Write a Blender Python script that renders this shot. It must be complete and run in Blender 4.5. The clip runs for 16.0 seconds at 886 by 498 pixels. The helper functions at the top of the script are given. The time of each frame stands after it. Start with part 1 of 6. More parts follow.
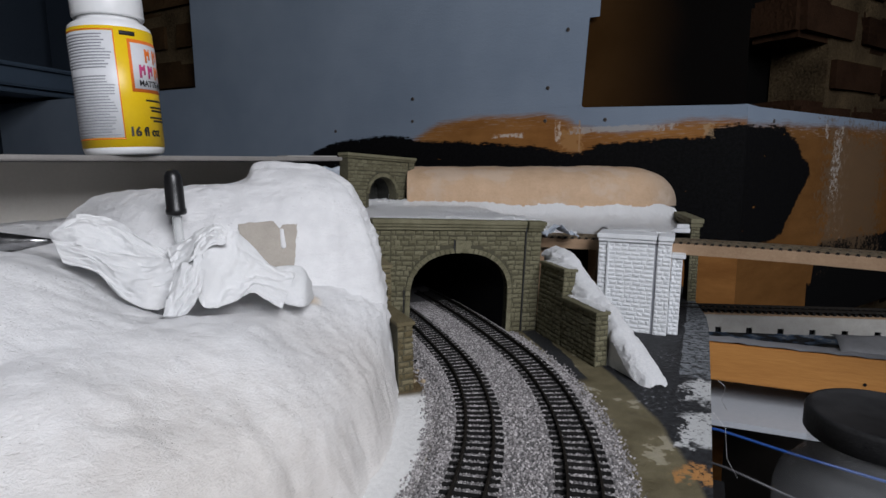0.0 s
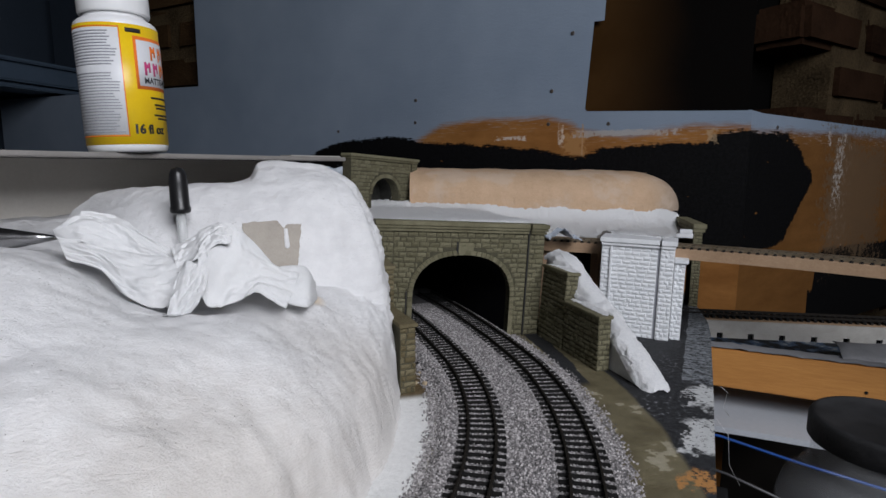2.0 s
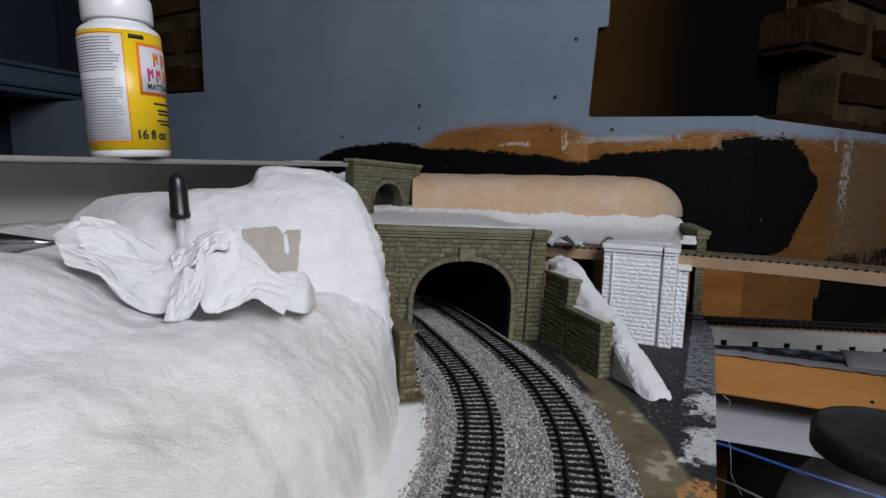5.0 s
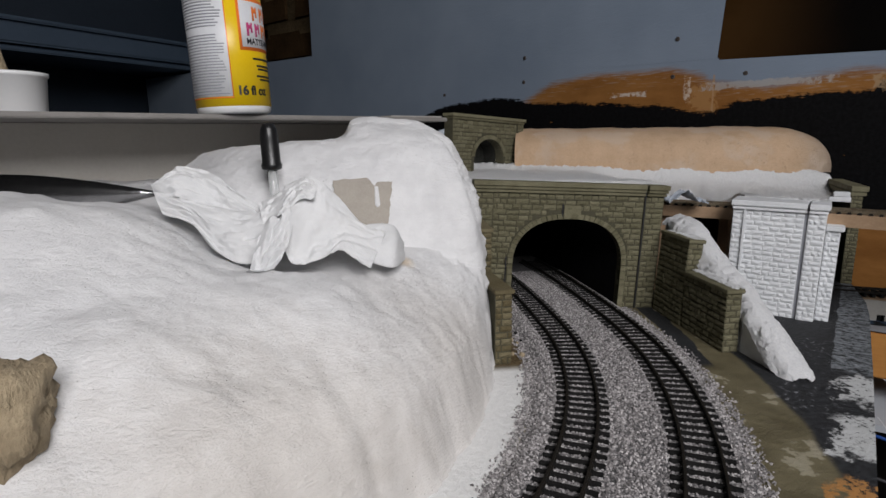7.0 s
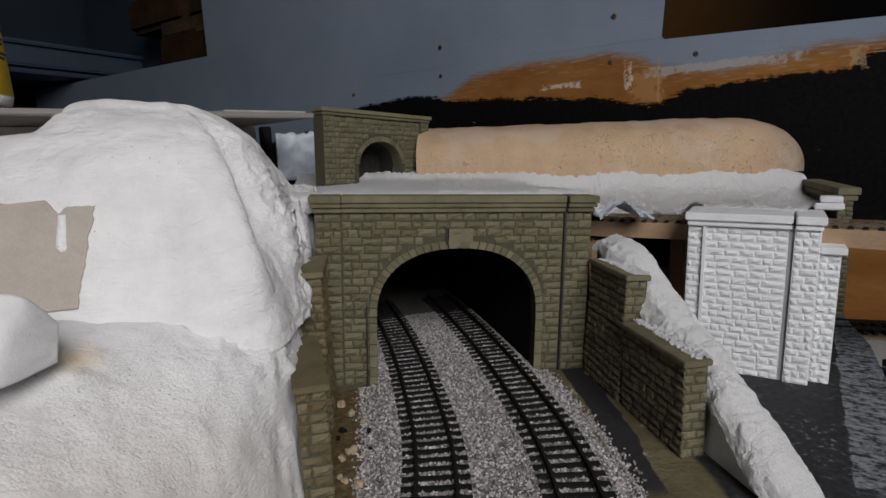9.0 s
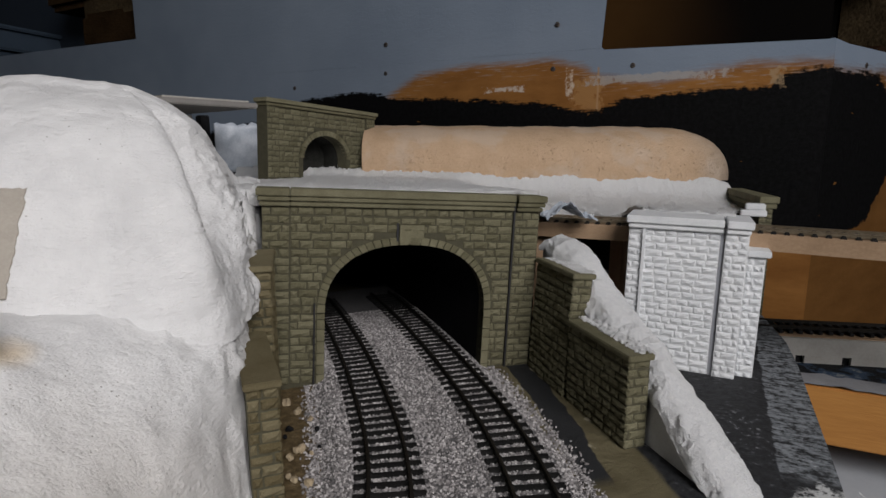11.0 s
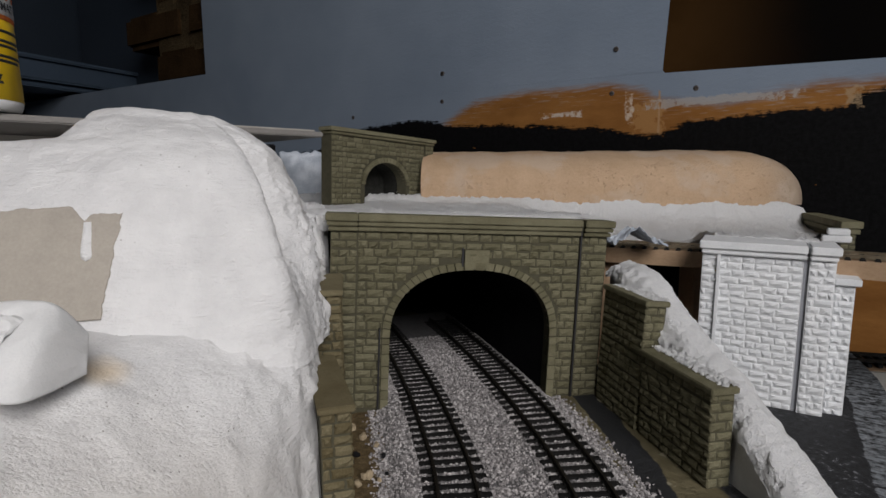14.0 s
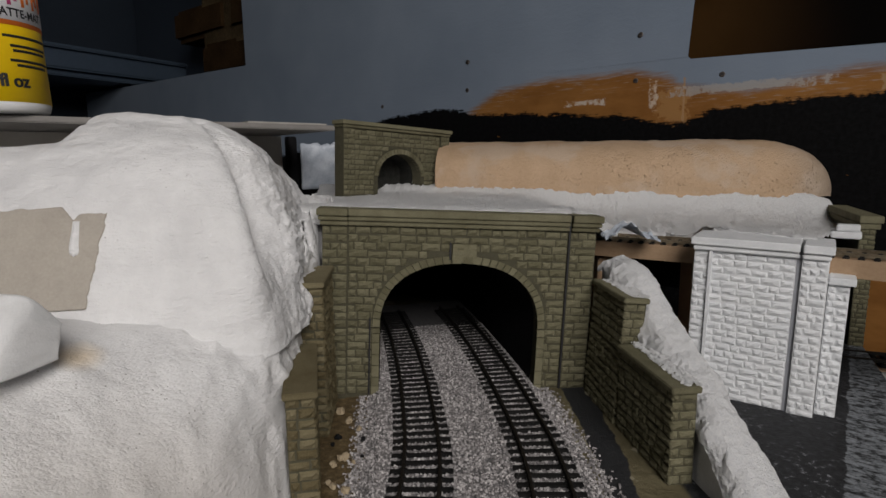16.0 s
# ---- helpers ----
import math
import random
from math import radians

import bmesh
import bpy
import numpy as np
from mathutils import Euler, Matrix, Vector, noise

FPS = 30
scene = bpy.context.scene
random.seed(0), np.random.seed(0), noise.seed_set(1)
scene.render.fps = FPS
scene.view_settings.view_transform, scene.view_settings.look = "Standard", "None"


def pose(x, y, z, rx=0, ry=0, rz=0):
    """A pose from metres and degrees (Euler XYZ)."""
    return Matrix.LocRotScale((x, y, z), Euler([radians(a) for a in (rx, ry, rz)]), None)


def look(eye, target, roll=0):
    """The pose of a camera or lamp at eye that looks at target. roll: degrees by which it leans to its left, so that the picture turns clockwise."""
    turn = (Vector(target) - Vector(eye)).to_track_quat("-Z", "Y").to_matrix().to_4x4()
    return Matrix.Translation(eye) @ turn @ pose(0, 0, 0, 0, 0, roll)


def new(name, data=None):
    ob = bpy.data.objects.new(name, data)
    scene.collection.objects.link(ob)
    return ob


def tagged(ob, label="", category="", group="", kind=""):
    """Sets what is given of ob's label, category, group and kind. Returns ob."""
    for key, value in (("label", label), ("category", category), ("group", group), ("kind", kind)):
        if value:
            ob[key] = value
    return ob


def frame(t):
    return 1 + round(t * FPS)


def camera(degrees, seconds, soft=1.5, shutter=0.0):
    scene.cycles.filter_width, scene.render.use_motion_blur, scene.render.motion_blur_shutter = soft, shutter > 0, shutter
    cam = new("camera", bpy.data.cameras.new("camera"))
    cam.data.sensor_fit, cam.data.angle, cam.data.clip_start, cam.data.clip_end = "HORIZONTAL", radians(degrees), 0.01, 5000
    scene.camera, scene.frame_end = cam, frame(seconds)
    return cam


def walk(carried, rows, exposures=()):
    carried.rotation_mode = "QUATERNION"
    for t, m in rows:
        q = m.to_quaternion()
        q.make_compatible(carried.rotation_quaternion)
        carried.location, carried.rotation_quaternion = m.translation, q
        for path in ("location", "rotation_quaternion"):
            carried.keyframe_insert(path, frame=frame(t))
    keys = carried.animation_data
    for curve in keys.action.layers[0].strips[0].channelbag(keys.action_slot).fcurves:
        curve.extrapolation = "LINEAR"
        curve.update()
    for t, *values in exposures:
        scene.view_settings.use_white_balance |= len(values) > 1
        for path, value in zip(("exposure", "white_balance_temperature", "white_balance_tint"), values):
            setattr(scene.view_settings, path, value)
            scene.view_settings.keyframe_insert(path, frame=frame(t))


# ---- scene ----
import collections
cam = camera(77.0, 16.0)
PATH = [
    (0, (-0.157, -0.51, 0.17), (0.391, 1.389, -0.13), -0.4),
    (0.5, (-0.156, -0.51, 0.17), (0.397, 1.389, -0.129), -0.3),
    (1, (-0.158, -0.51, 0.17), (0.394, 1.388, -0.131), -0.4),
    (1.5, (-0.158, -0.509, 0.17), (0.393, 1.39, -0.128), -0.3),
    (2, (-0.16, -0.508, 0.17), (0.391, 1.392, -0.124), 0.4),
    (2.5, (-0.16, -0.507, 0.17), (0.39, 1.393, -0.122), 0.7),
    (3, (-0.16, -0.508, 0.172), (0.387, 1.393, -0.121), 1.3),
    (3.5, (-0.159, -0.507, 0.171), (0.389, 1.395, -0.113), 1.4),
    (4, (-0.158, -0.508, 0.171), (0.391, 1.395, -0.103), 0.8),
    (6.5, (-0.153, -0.506, 0.17), (0.251, 1.429, -0.136), -0.1),
    (7, (-0.144, -0.481, 0.158), (0.013, 1.473, -0.237), -0.8),
    (7.5, (-0.093, -0.443, 0.159), (0.022, 1.513, -0.243), -1.8),
    (8, (-0.05, -0.395, 0.154), (0.101, 1.559, -0.248), -1.4),
    (8.5, (-0.026, -0.346, 0.149), (0.117, 1.608, -0.251), -3.6),
    (9, (-0.048, -0.331, 0.145), (0.23, 1.618, -0.21), -2.3),
    (9.5, (-0.054, -0.328, 0.142), (0.326, 1.593, -0.267), -0.1),
    (9.7, (-0.053, -0.33, 0.143), (0.364, 1.586, -0.259), -0.2),
    (11.8, (-0.062, -0.327, 0.142), (0.457, 1.579, -0.172), -0.3),
    (12, (-0.063, -0.325, 0.141), (0.454, 1.584, -0.158), -0.6),
    (12.5, (-0.064, -0.325, 0.142), (0.423, 1.594, -0.139), -0.0),
    (13, (-0.065, -0.325, 0.143), (0.403, 1.601, -0.125), 0.5),
    (13.5, (-0.068, -0.323, 0.142), (0.306, 1.624, -0.12), -0.3),
    (14, (-0.067, -0.325, 0.142), (0.274, 1.628, -0.122), -0.5),
    (14.5, (-0.065, -0.326, 0.143), (0.273, 1.625, -0.14), -0.2),
    (15, (-0.06, -0.33, 0.144), (0.271, 1.621, -0.145), -0.7),
    (15.5, (-0.051, -0.335, 0.146), (0.315, 1.608, -0.156), 1.1),
    (16, (-0.031, -0.339, 0.149), (0.132, 1.629, -0.17), -0.7),
]
EXPOSURES = [(0, 0.04, 6270, 13), (4, 0.04, 6270, 13), (6.5, 0.0, 6420, 13), (7.5, -0.12, 6790, 13), (8, -0.25, 6790, 13), (8.5, -0.20, 6790, 13), (9, -0.06, 6720, 13), (9.7, -0.05, 6720, 13), (12, -0.04, 6790, 13), (15, -0.05, 6790, 13), (16, -0.20, 7000, 13)]
walk(cam, [(t, look(eye, target, roll)) for t, eye, target, roll in PATH], EXPOSURES)

# ---- world, sun and window light ----
world = bpy.data.worlds.new("sky")
scene.world = world
world.use_nodes = True
wn = world.node_tree
sky = wn.nodes.new("ShaderNodeTexSky")
sky.sky_type, sky.sun_disc = "NISHITA", False
sky.sun_elevation, sky.sun_rotation = radians(35), radians(160)
wn.links.new(sky.outputs[0], wn.nodes["Background"].inputs[0])
wn.nodes["Background"].inputs[1].default_value = 0.1

# daylight falling through the high window
window_light = new("window_daylight", bpy.data.lights.new("window_daylight", "AREA"))
window_light.data.shape, window_light.data.size, window_light.data.size_y = "RECTANGLE", 0.70, 0.66
window_light.data.energy, window_light.data.color = 18.5, (0.97, 0.985, 1.0)
window_light.matrix_world = look((0.18, -1.26, 0.82), (0.02, 0.0, 0.05))

# ---- materials ----


def ramp(nt, fac, stops):
    node = nt.nodes.new("ShaderNodeValToRGB")
    el = node.color_ramp.elements
    while len(el) < len(stops):
        el.new(0.5)
    for e, (p, c) in zip(el, stops):
        e.position, e.color = p, (*c, 1)
    nt.links.new(fac, node.inputs[0])
    return node.outputs[0]


def noise_tex(nt, vec, scale, detail=4.0, rough=0.6):
    node = nt.nodes.new("ShaderNodeTexNoise")
    node.inputs["Scale"].default_value = scale
    node.inputs["Detail"].default_value = detail
    node.inputs["Roughness"].default_value = rough
    nt.links.new(vec, node.inputs["Vector"])
    return node.outputs["Fac"]


def math_node(nt, op, a, b=None, clamp=False):
    node = nt.nodes.new("ShaderNodeMath")
    node.operation, node.use_clamp = op, clamp
    for i, v in enumerate((a, b)):
        if v is None:
            continue
        if isinstance(v, (int, float)):
            node.inputs[i].default_value = v
        else:
            nt.links.new(v, node.inputs[i])
    return node.outputs[0]


def mix_col(nt, fac, a, b):
    node = nt.nodes.new("ShaderNodeMix")
    node.data_type = "RGBA"
    if isinstance(fac, (int, float)):
        node.inputs[0].default_value = fac
    else:
        nt.links.new(fac, node.inputs[0])
    for i, v in ((6, a), (7, b)):
        if isinstance(v, tuple):
            node.inputs[i].default_value = (*v, 1)
        else:
            nt.links.new(v, node.inputs[i])
    return node.outputs[2]


def smooth(nt, v, lo, hi):
    node = nt.nodes.new("ShaderNodeMapRange")
    node.interpolation_type = "SMOOTHSTEP"
    node.inputs[1].default_value, node.inputs[2].default_value = lo, hi
    if lo > hi:
        node.inputs[1].default_value, node.inputs[2].default_value = hi, lo
        node.inputs[3].default_value, node.inputs[4].default_value = 1, 0
    nt.links.new(v, node.inputs[0])
    return node.outputs[0]


def start(name, rough=0.8, metal=0.0):
    m = bpy.data.materials.new(name)
    m.use_nodes = True
    nt = m.node_tree
    b = nt.nodes["Principled BSDF"]
    b.inputs["Roughness"].default_value, b.inputs["Metallic"].default_value = rough, metal
    co = nt.nodes.new("ShaderNodeTexCoord").outputs["Object"]
    return m, nt, b, co


def bump(nt, b, height, dist, strength=1.0):
    node = nt.nodes.new("ShaderNodeBump")
    node.inputs["Distance"].default_value, node.inputs["Strength"].default_value = dist, strength
    nt.links.new(height, node.inputs["Height"])
    nt.links.new(node.outputs[0], b.inputs["Normal"])


def surface(name, lo, hi, scale=120.0, grain=900.0, rough=0.8, metal=0.0, relief=0.0003, per=0.0, coat=0.0, stretch=(1, 1, 1), spec=0.5):
    """A painted or natural surface with stains at one scale, grain at another and fine relief; per: change from piece to piece."""
    m, nt, b, co = start(name, rough, metal)
    mp = nt.nodes.new("ShaderNodeMapping")
    mp.inputs["Scale"].default_value = stretch
    nt.links.new(co, mp.inputs[0])
    v = mp.outputs[0]
    big, small = noise_tex(nt, v, scale), noise_tex(nt, v, grain, 6.0, 0.65)
    f = math_node(nt, "ADD", math_node(nt, "MULTIPLY", big, 0.6), math_node(nt, "MULTIPLY", small, 0.4))
    if per:
        info = nt.nodes.new("ShaderNodeObjectInfo")
        f = math_node(nt, "ADD", f, math_node(nt, "MULTIPLY", math_node(nt, "SUBTRACT", info.outputs["Random"], 0.5), per))
    col = ramp(nt, f, [(0.32, lo), (0.68, hi)])
    nt.links.new(col, b.inputs["Base Color"])
    b.inputs["Coat Weight"].default_value = coat
    b.inputs["Specular IOR Level"].default_value = spec
    if relief:
        bump(nt, b, math_node(nt, "ADD", small, math_node(nt, "MULTIPLY", big, 0.5)), relief)
    return m


M_olive = surface("olive_stone_plastic", (0.098, 0.090, 0.053), (0.202, 0.188, 0.122), 60, 1400, 0.8, relief=0.0006, per=0.18, spec=0.15)
M_olive_joint = surface("olive_stone_joint", (0.050, 0.046, 0.029), (0.086, 0.080, 0.053), 200, 1500, 0.85, relief=0.0002, spec=0.2)
M_olive_brown = surface("brownish_olive_stone", (0.085, 0.066, 0.032), (0.185, 0.160, 0.098), 45, 1400, 0.8, relief=0.0004, per=0.22, spec=0.15)
M_white_stone = surface("white_primed_stone", (0.594, 0.612, 0.63), (0.756, 0.765, 0.774), 90, 1200, 0.7, relief=0.0003, per=0.15)
M_plaster_rough = surface("rough_white_plaster", (0.5676, 0.5762, 0.5848), (0.7396, 0.7396, 0.7396), 120, 700, 0.8, relief=0.0022)
M_plaster_brushed = surface("brushed_white_plaster", (0.90, 0.905, 0.91), (0.95, 0.95, 0.95), 430, 1300, 0.6, relief=0.0034, stretch=(1, 0.22, 0.5))
M_tissue = surface("white_tissue", (0.60, 0.61, 0.62), (0.70, 0.70, 0.70), 60, 1500, 0.9, relief=0.0002, spec=0.1)
M_foam_white = surface("cut_white_foam", (0.56, 0.57, 0.58), (0.70, 0.71, 0.72), 90, 900, 0.75, relief=0.0005)
M_plaster_crust = surface("lumpy_plaster", (0.72, 0.73, 0.75), (0.88, 0.88, 0.88), 420, 1300, 0.6, relief=0.0016)
M_card = surface("tan_card", (0.31, 0.28, 0.245), (0.42, 0.385, 0.335), 40, 900, 0.9, relief=0.0001)
M_rail = surface("weathered_rail", (0.008, 0.0065, 0.005), (0.022, 0.018, 0.014), 300, 2000, 0.6, 0.2, relief=0.0001, spec=0.25)
M_rail_shiny = surface("bright_rail", (0.18, 0.14, 0.09), (0.42, 0.36, 0.27), 200, 2000, 0.35, 0.8, relief=0.0001)
M_sleeper = surface("black_sleeper", (0.0035, 0.0034, 0.0034), (0.011, 0.0104, 0.010), 400, 2500, 0.75, relief=0.0002, per=0.3, spec=0.3)
M_plank = surface("pale_plank", (0.255, 0.1615, 0.0935), (0.391, 0.2635, 0.1615), 40, 500, 0.7, relief=0.0003, stretch=(0.15, 1, 1))
M_beam = surface("orange_pine", (0.357, 0.1445, 0.02975), (0.527, 0.2465, 0.0595), 40, 400, 0.6, relief=0.0003, stretch=(0.12, 1, 1))
M_cream = surface("cream_painted_strip", (0.315, 0.3, 0.27), (0.435, 0.42, 0.39), 60, 700, 0.75, relief=0.0003)
M_greyboard = surface("grey_card", (0.20, 0.20, 0.21), (0.28, 0.28, 0.29), 60, 700, 0.8, relief=0.0002)
M_dark = surface("black_paint", (0.003, 0.003, 0.0036), (0.0108, 0.0108, 0.012), 50, 700, 0.75, relief=0.0003, spec=0.2)
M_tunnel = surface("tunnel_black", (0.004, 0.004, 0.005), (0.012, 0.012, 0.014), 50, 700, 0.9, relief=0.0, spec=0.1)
M_shelf = surface("grey_shelf_board", (0.18, 0.168, 0.156), (0.252, 0.24, 0.228), 30, 500, 0.7, relief=0.0002)
M_panel = surface("cream_panel", (0.55, 0.52, 0.47), (0.66, 0.63, 0.58), 8, 300, 0.8, relief=0.0001)
M_white_card = surface("white_card", (0.70, 0.72, 0.74), (0.82, 0.83, 0.84), 30, 600, 0.6, relief=0.0001)
M_beam_blue = surface("blue_grey_painted_wood", (0.048, 0.073, 0.108), (0.068, 0.098, 0.140), 6, 120, 0.5, relief=0.0005)
M_wall_blue = surface("dark_blue_wall", (0.017, 0.027, 0.043), (0.026, 0.038, 0.058), 5, 120, 0.6, relief=0.0005)
M_room = surface("plain_room_paint", (0.13, 0.13, 0.13), (0.18, 0.18, 0.18), 2, 60, 0.85, relief=0.0005)
M_floorboard = surface("dark_floor", (0.02, 0.016, 0.014), (0.04, 0.034, 0.028), 3, 60, 0.7, relief=0.0005)
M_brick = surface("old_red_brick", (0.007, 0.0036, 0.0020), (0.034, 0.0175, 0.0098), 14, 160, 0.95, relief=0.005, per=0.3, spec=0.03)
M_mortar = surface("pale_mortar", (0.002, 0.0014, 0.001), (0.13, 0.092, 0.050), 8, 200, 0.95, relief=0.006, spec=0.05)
M_brick_brown = surface("old_brown_brick", (0.022, 0.0125, 0.0060), (0.055, 0.032, 0.0155), 16, 160, 0.95, relief=0.004, per=0.2, spec=0.03)
M_white_plastic = surface("white_plastic", (0.78, 0.79, 0.80), (0.84, 0.84, 0.84), 30, 300, 0.35, relief=0.0, coat=0.1)
M_yellow = surface("yellow_label", (0.78, 0.50, 0.005), (0.86, 0.58, 0.01), 40, 400, 0.35, relief=0.0)
M_orange = surface("orange_print", (0.80, 0.17, 0.02), (0.86, 0.22, 0.03), 40, 400, 0.4, relief=0.0)
M_magenta = surface("magenta_print", (0.50, 0.05, 0.18), (0.58, 0.08, 0.22), 40, 400, 0.4, relief=0.0)
M_ink = surface("black_print", (0.010, 0.010, 0.012), (0.02, 0.02, 0.022), 40, 400, 0.5, relief=0.0)
M_greyink = surface("grey_print", (0.30, 0.31, 0.34), (0.38, 0.39, 0.42), 40, 400, 0.5, relief=0.0)
M_label_white = surface("white_label", (0.66, 0.67, 0.70), (0.74, 0.75, 0.77), 40, 400, 0.4, relief=0.0)
M_rubber = surface("black_rubber", (0.006, 0.006, 0.0065), (0.014, 0.014, 0.015), 80, 900, 0.34, relief=0.0001)
M_lid = surface("black_lid_plastic", (0.0072, 0.0072, 0.0078), (0.024, 0.024, 0.0252), 60, 500, 0.6, relief=0.0003, spec=0.2)
M_steel = surface("polished_steel", (0.30, 0.30, 0.306), (0.45, 0.45, 0.456), 60, 900, 0.24, 1.0, relief=0.0001)
M_blue_cable = surface("blue_cable", (0.011, 0.055, 0.231), (0.0165, 0.077, 0.3025), 60, 400, 0.4, relief=0.0)
M_grey_cable = surface("grey_cable", (0.05, 0.05, 0.055), (0.09, 0.09, 0.095), 60, 400, 0.5, relief=0.0)
M_powder = surface("grey_powder", (0.16, 0.16, 0.17), (0.27, 0.27, 0.285), 120, 900, 0.9, relief=0.0008)
M_bark = surface("brown_bark", (0.1875, 0.1406, 0.08438), (0.4875, 0.3937, 0.2625), 90, 600, 0.9, relief=0.0015, stretch=(1, 1, 0.4))
M_foil = surface("blue_grey_film", (0.32, 0.37, 0.44), (0.56, 0.60, 0.66), 90, 600, 0.3, relief=0.0004)
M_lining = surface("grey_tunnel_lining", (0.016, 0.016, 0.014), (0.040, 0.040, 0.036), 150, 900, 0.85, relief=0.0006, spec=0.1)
M_screw = surface("dull_screw", (0.06, 0.05, 0.045), (0.12, 0.10, 0.09), 200, 900, 0.5, 0.6, relief=0.0)
M_recess_shade = surface("recess_shade_black", (0.0016, 0.0016, 0.0016), (0.004, 0.0036, 0.0032), 6, 120, 0.9, relief=0.0003, spec=0.05)
M_under = surface("white_under_board", (0.38, 0.405, 0.44), (0.45, 0.47, 0.50), 8, 200, 0.6, relief=0.0)


M_thin_glass = surface("thin_clear_glass", (0.78, 0.80, 0.80), (0.86, 0.88, 0.88), 60, 300, 0.08, relief=0.0, coat=0.5)
M_thin_glass.node_tree.nodes["Principled BSDF"].inputs["Alpha"].default_value = 0.32
M_clear_plastic = surface("clear_plastic", (0.50, 0.52, 0.54), (0.60, 0.62, 0.64), 40, 300, 0.14, relief=0.0, coat=0.4)
M_clear_plastic.node_tree.nodes["Principled BSDF"].inputs["Alpha"].default_value = 0.13


def plaster_hill_material():
    """White plaster: glue-brown stains, warm shade painted on lower slopes, dark specks, cloth grain."""
    m, nt, b, co = start("plaster_cloth_hill", 0.72)
    sep = nt.nodes.new("ShaderNodeSeparateXYZ")
    nt.links.new(co, sep.inputs[0])
    x, y, z = sep.outputs
    big, mid, fine = noise_tex(nt, co, 14, 5), noise_tex(nt, co, 90, 5), noise_tex(nt, co, 1000, 4, 0.7)
    base = ramp(nt, math_node(nt, "ADD", math_node(nt, "MULTIPLY", big, 0.5), math_node(nt, "MULTIPLY", mid, 0.5)), [(0.35, (0.61, 0.61, 0.62)), (0.62, (0.73, 0.73, 0.735))])
    # brown stain, deepened by warm shade painted on slopes that face the track
    d = nt.nodes.new("ShaderNodeVectorMath")
    d.operation = "DISTANCE"
    d.inputs[1].default_value = (-0.19, -0.30, 0.03)
    nt.links.new(co, d.inputs[0])
    st = math_node(nt, "ADD", d.outputs["Value"], math_node(nt, "MULTIPLY", math_node(nt, "SUBTRACT", mid, 0.5), 0.05))
    base = mix_col(nt, math_node(nt, "MULTIPLY", smooth(nt, st, 0.11, 0.02), 0.20), base, (0.50, 0.37, 0.21))
    # warm shadow from the viewing side, painted as a brown tint low down
    warm_shade = smooth(nt, math_node(nt, "ADD", z, math_node(nt, "MULTIPLY", math_node(nt, "SUBTRACT", big, 0.5), 0.10)), 0.095, 0.02)
    base = mix_col(nt, math_node(nt, "MULTIPLY", warm_shade, 0.06), base, (0.56, 0.46, 0.32))
    # more of that shade, painted round one place near the track
    d2 = nt.nodes.new("ShaderNodeVectorMath")
    d2.operation = "DISTANCE"
    d2.inputs[1].default_value = (-0.125, -0.195, 0.01)
    nt.links.new(co, d2.inputs[0])
    shade2 = math_node(nt, "ADD", d2.outputs["Value"], math_node(nt, "MULTIPLY", math_node(nt, "SUBTRACT", big, 0.5), 0.05))
    base = mix_col(nt, math_node(nt, "MULTIPLY", smooth(nt, shade2, 0.105, 0.02), 0.14), base, (0.54, 0.40, 0.23))
    d3 = nt.nodes.new("ShaderNodeVectorMath")
    d3.operation = "DISTANCE"
    d3.inputs[1].default_value = (-0.1405, -0.146, 0.089)
    nt.links.new(co, d3.inputs[0])
    base = mix_col(nt, math_node(nt, "MULTIPLY", smooth(nt, d3.outputs["Value"], 0.013, 0.003), 0.7), base, (0.55, 0.36, 0.13))
    # specks of dark grit
    vor = nt.nodes.new("ShaderNodeTexVoronoi")
    vor.inputs["Scale"].default_value = 330
    nt.links.new(co, vor.inputs["Vector"])
    patch = smooth(nt, noise_tex(nt, co, 22, 2), 0.54, 0.60)
    spk = math_node(nt, "MULTIPLY", smooth(nt, vor.outputs["Distance"], 0.15, 0.06), patch)
    base = mix_col(nt, math_node(nt, "MULTIPLY", spk, 0.6), base, (0.13, 0.12, 0.10))
    nt.links.new(base, b.inputs["Base Color"])
    mp = nt.nodes.new("ShaderNodeMapping")
    mp.inputs["Scale"].default_value = (0.45, 0.45, 1.4)
    nt.links.new(co, mp.inputs[0])
    weave = noise_tex(nt, mp.outputs[0], 460, 3, 0.6)
    h = math_node(nt, "ADD", math_node(nt, "ADD", math_node(nt, "MULTIPLY", fine, 0.55), math_node(nt, "MULTIPLY", mid, 0.9)), math_node(nt, "MULTIPLY", weave, 0.85))
    # relief gathers in patches, with long thin brush scratches between them
    rough_patch = math_node(nt, "ADD", math_node(nt, "MULTIPLY", smooth(nt, noise_tex(nt, co, 26, 3), 0.42, 0.62), 0.15), 0.55)
    rot = nt.nodes.new("ShaderNodeMapping")
    rot.inputs["Rotation"].default_value = (0.3, 0.2, 0.75)
    rot.inputs["Scale"].default_value = (0.10, 1, 1)
    nt.links.new(co, rot.inputs[0])
    scratch = smooth(nt, noise_tex(nt, rot.outputs[0], 520, 3, 0.6), 0.60, 0.72)
    h = math_node(nt, "SUBTRACT", math_node(nt, "MULTIPLY", math_node(nt, "SUBTRACT", h, 1.05), rough_patch), math_node(nt, "MULTIPLY", scratch, 0.10))
    bump(nt, b, h, 0.0015)
    return m


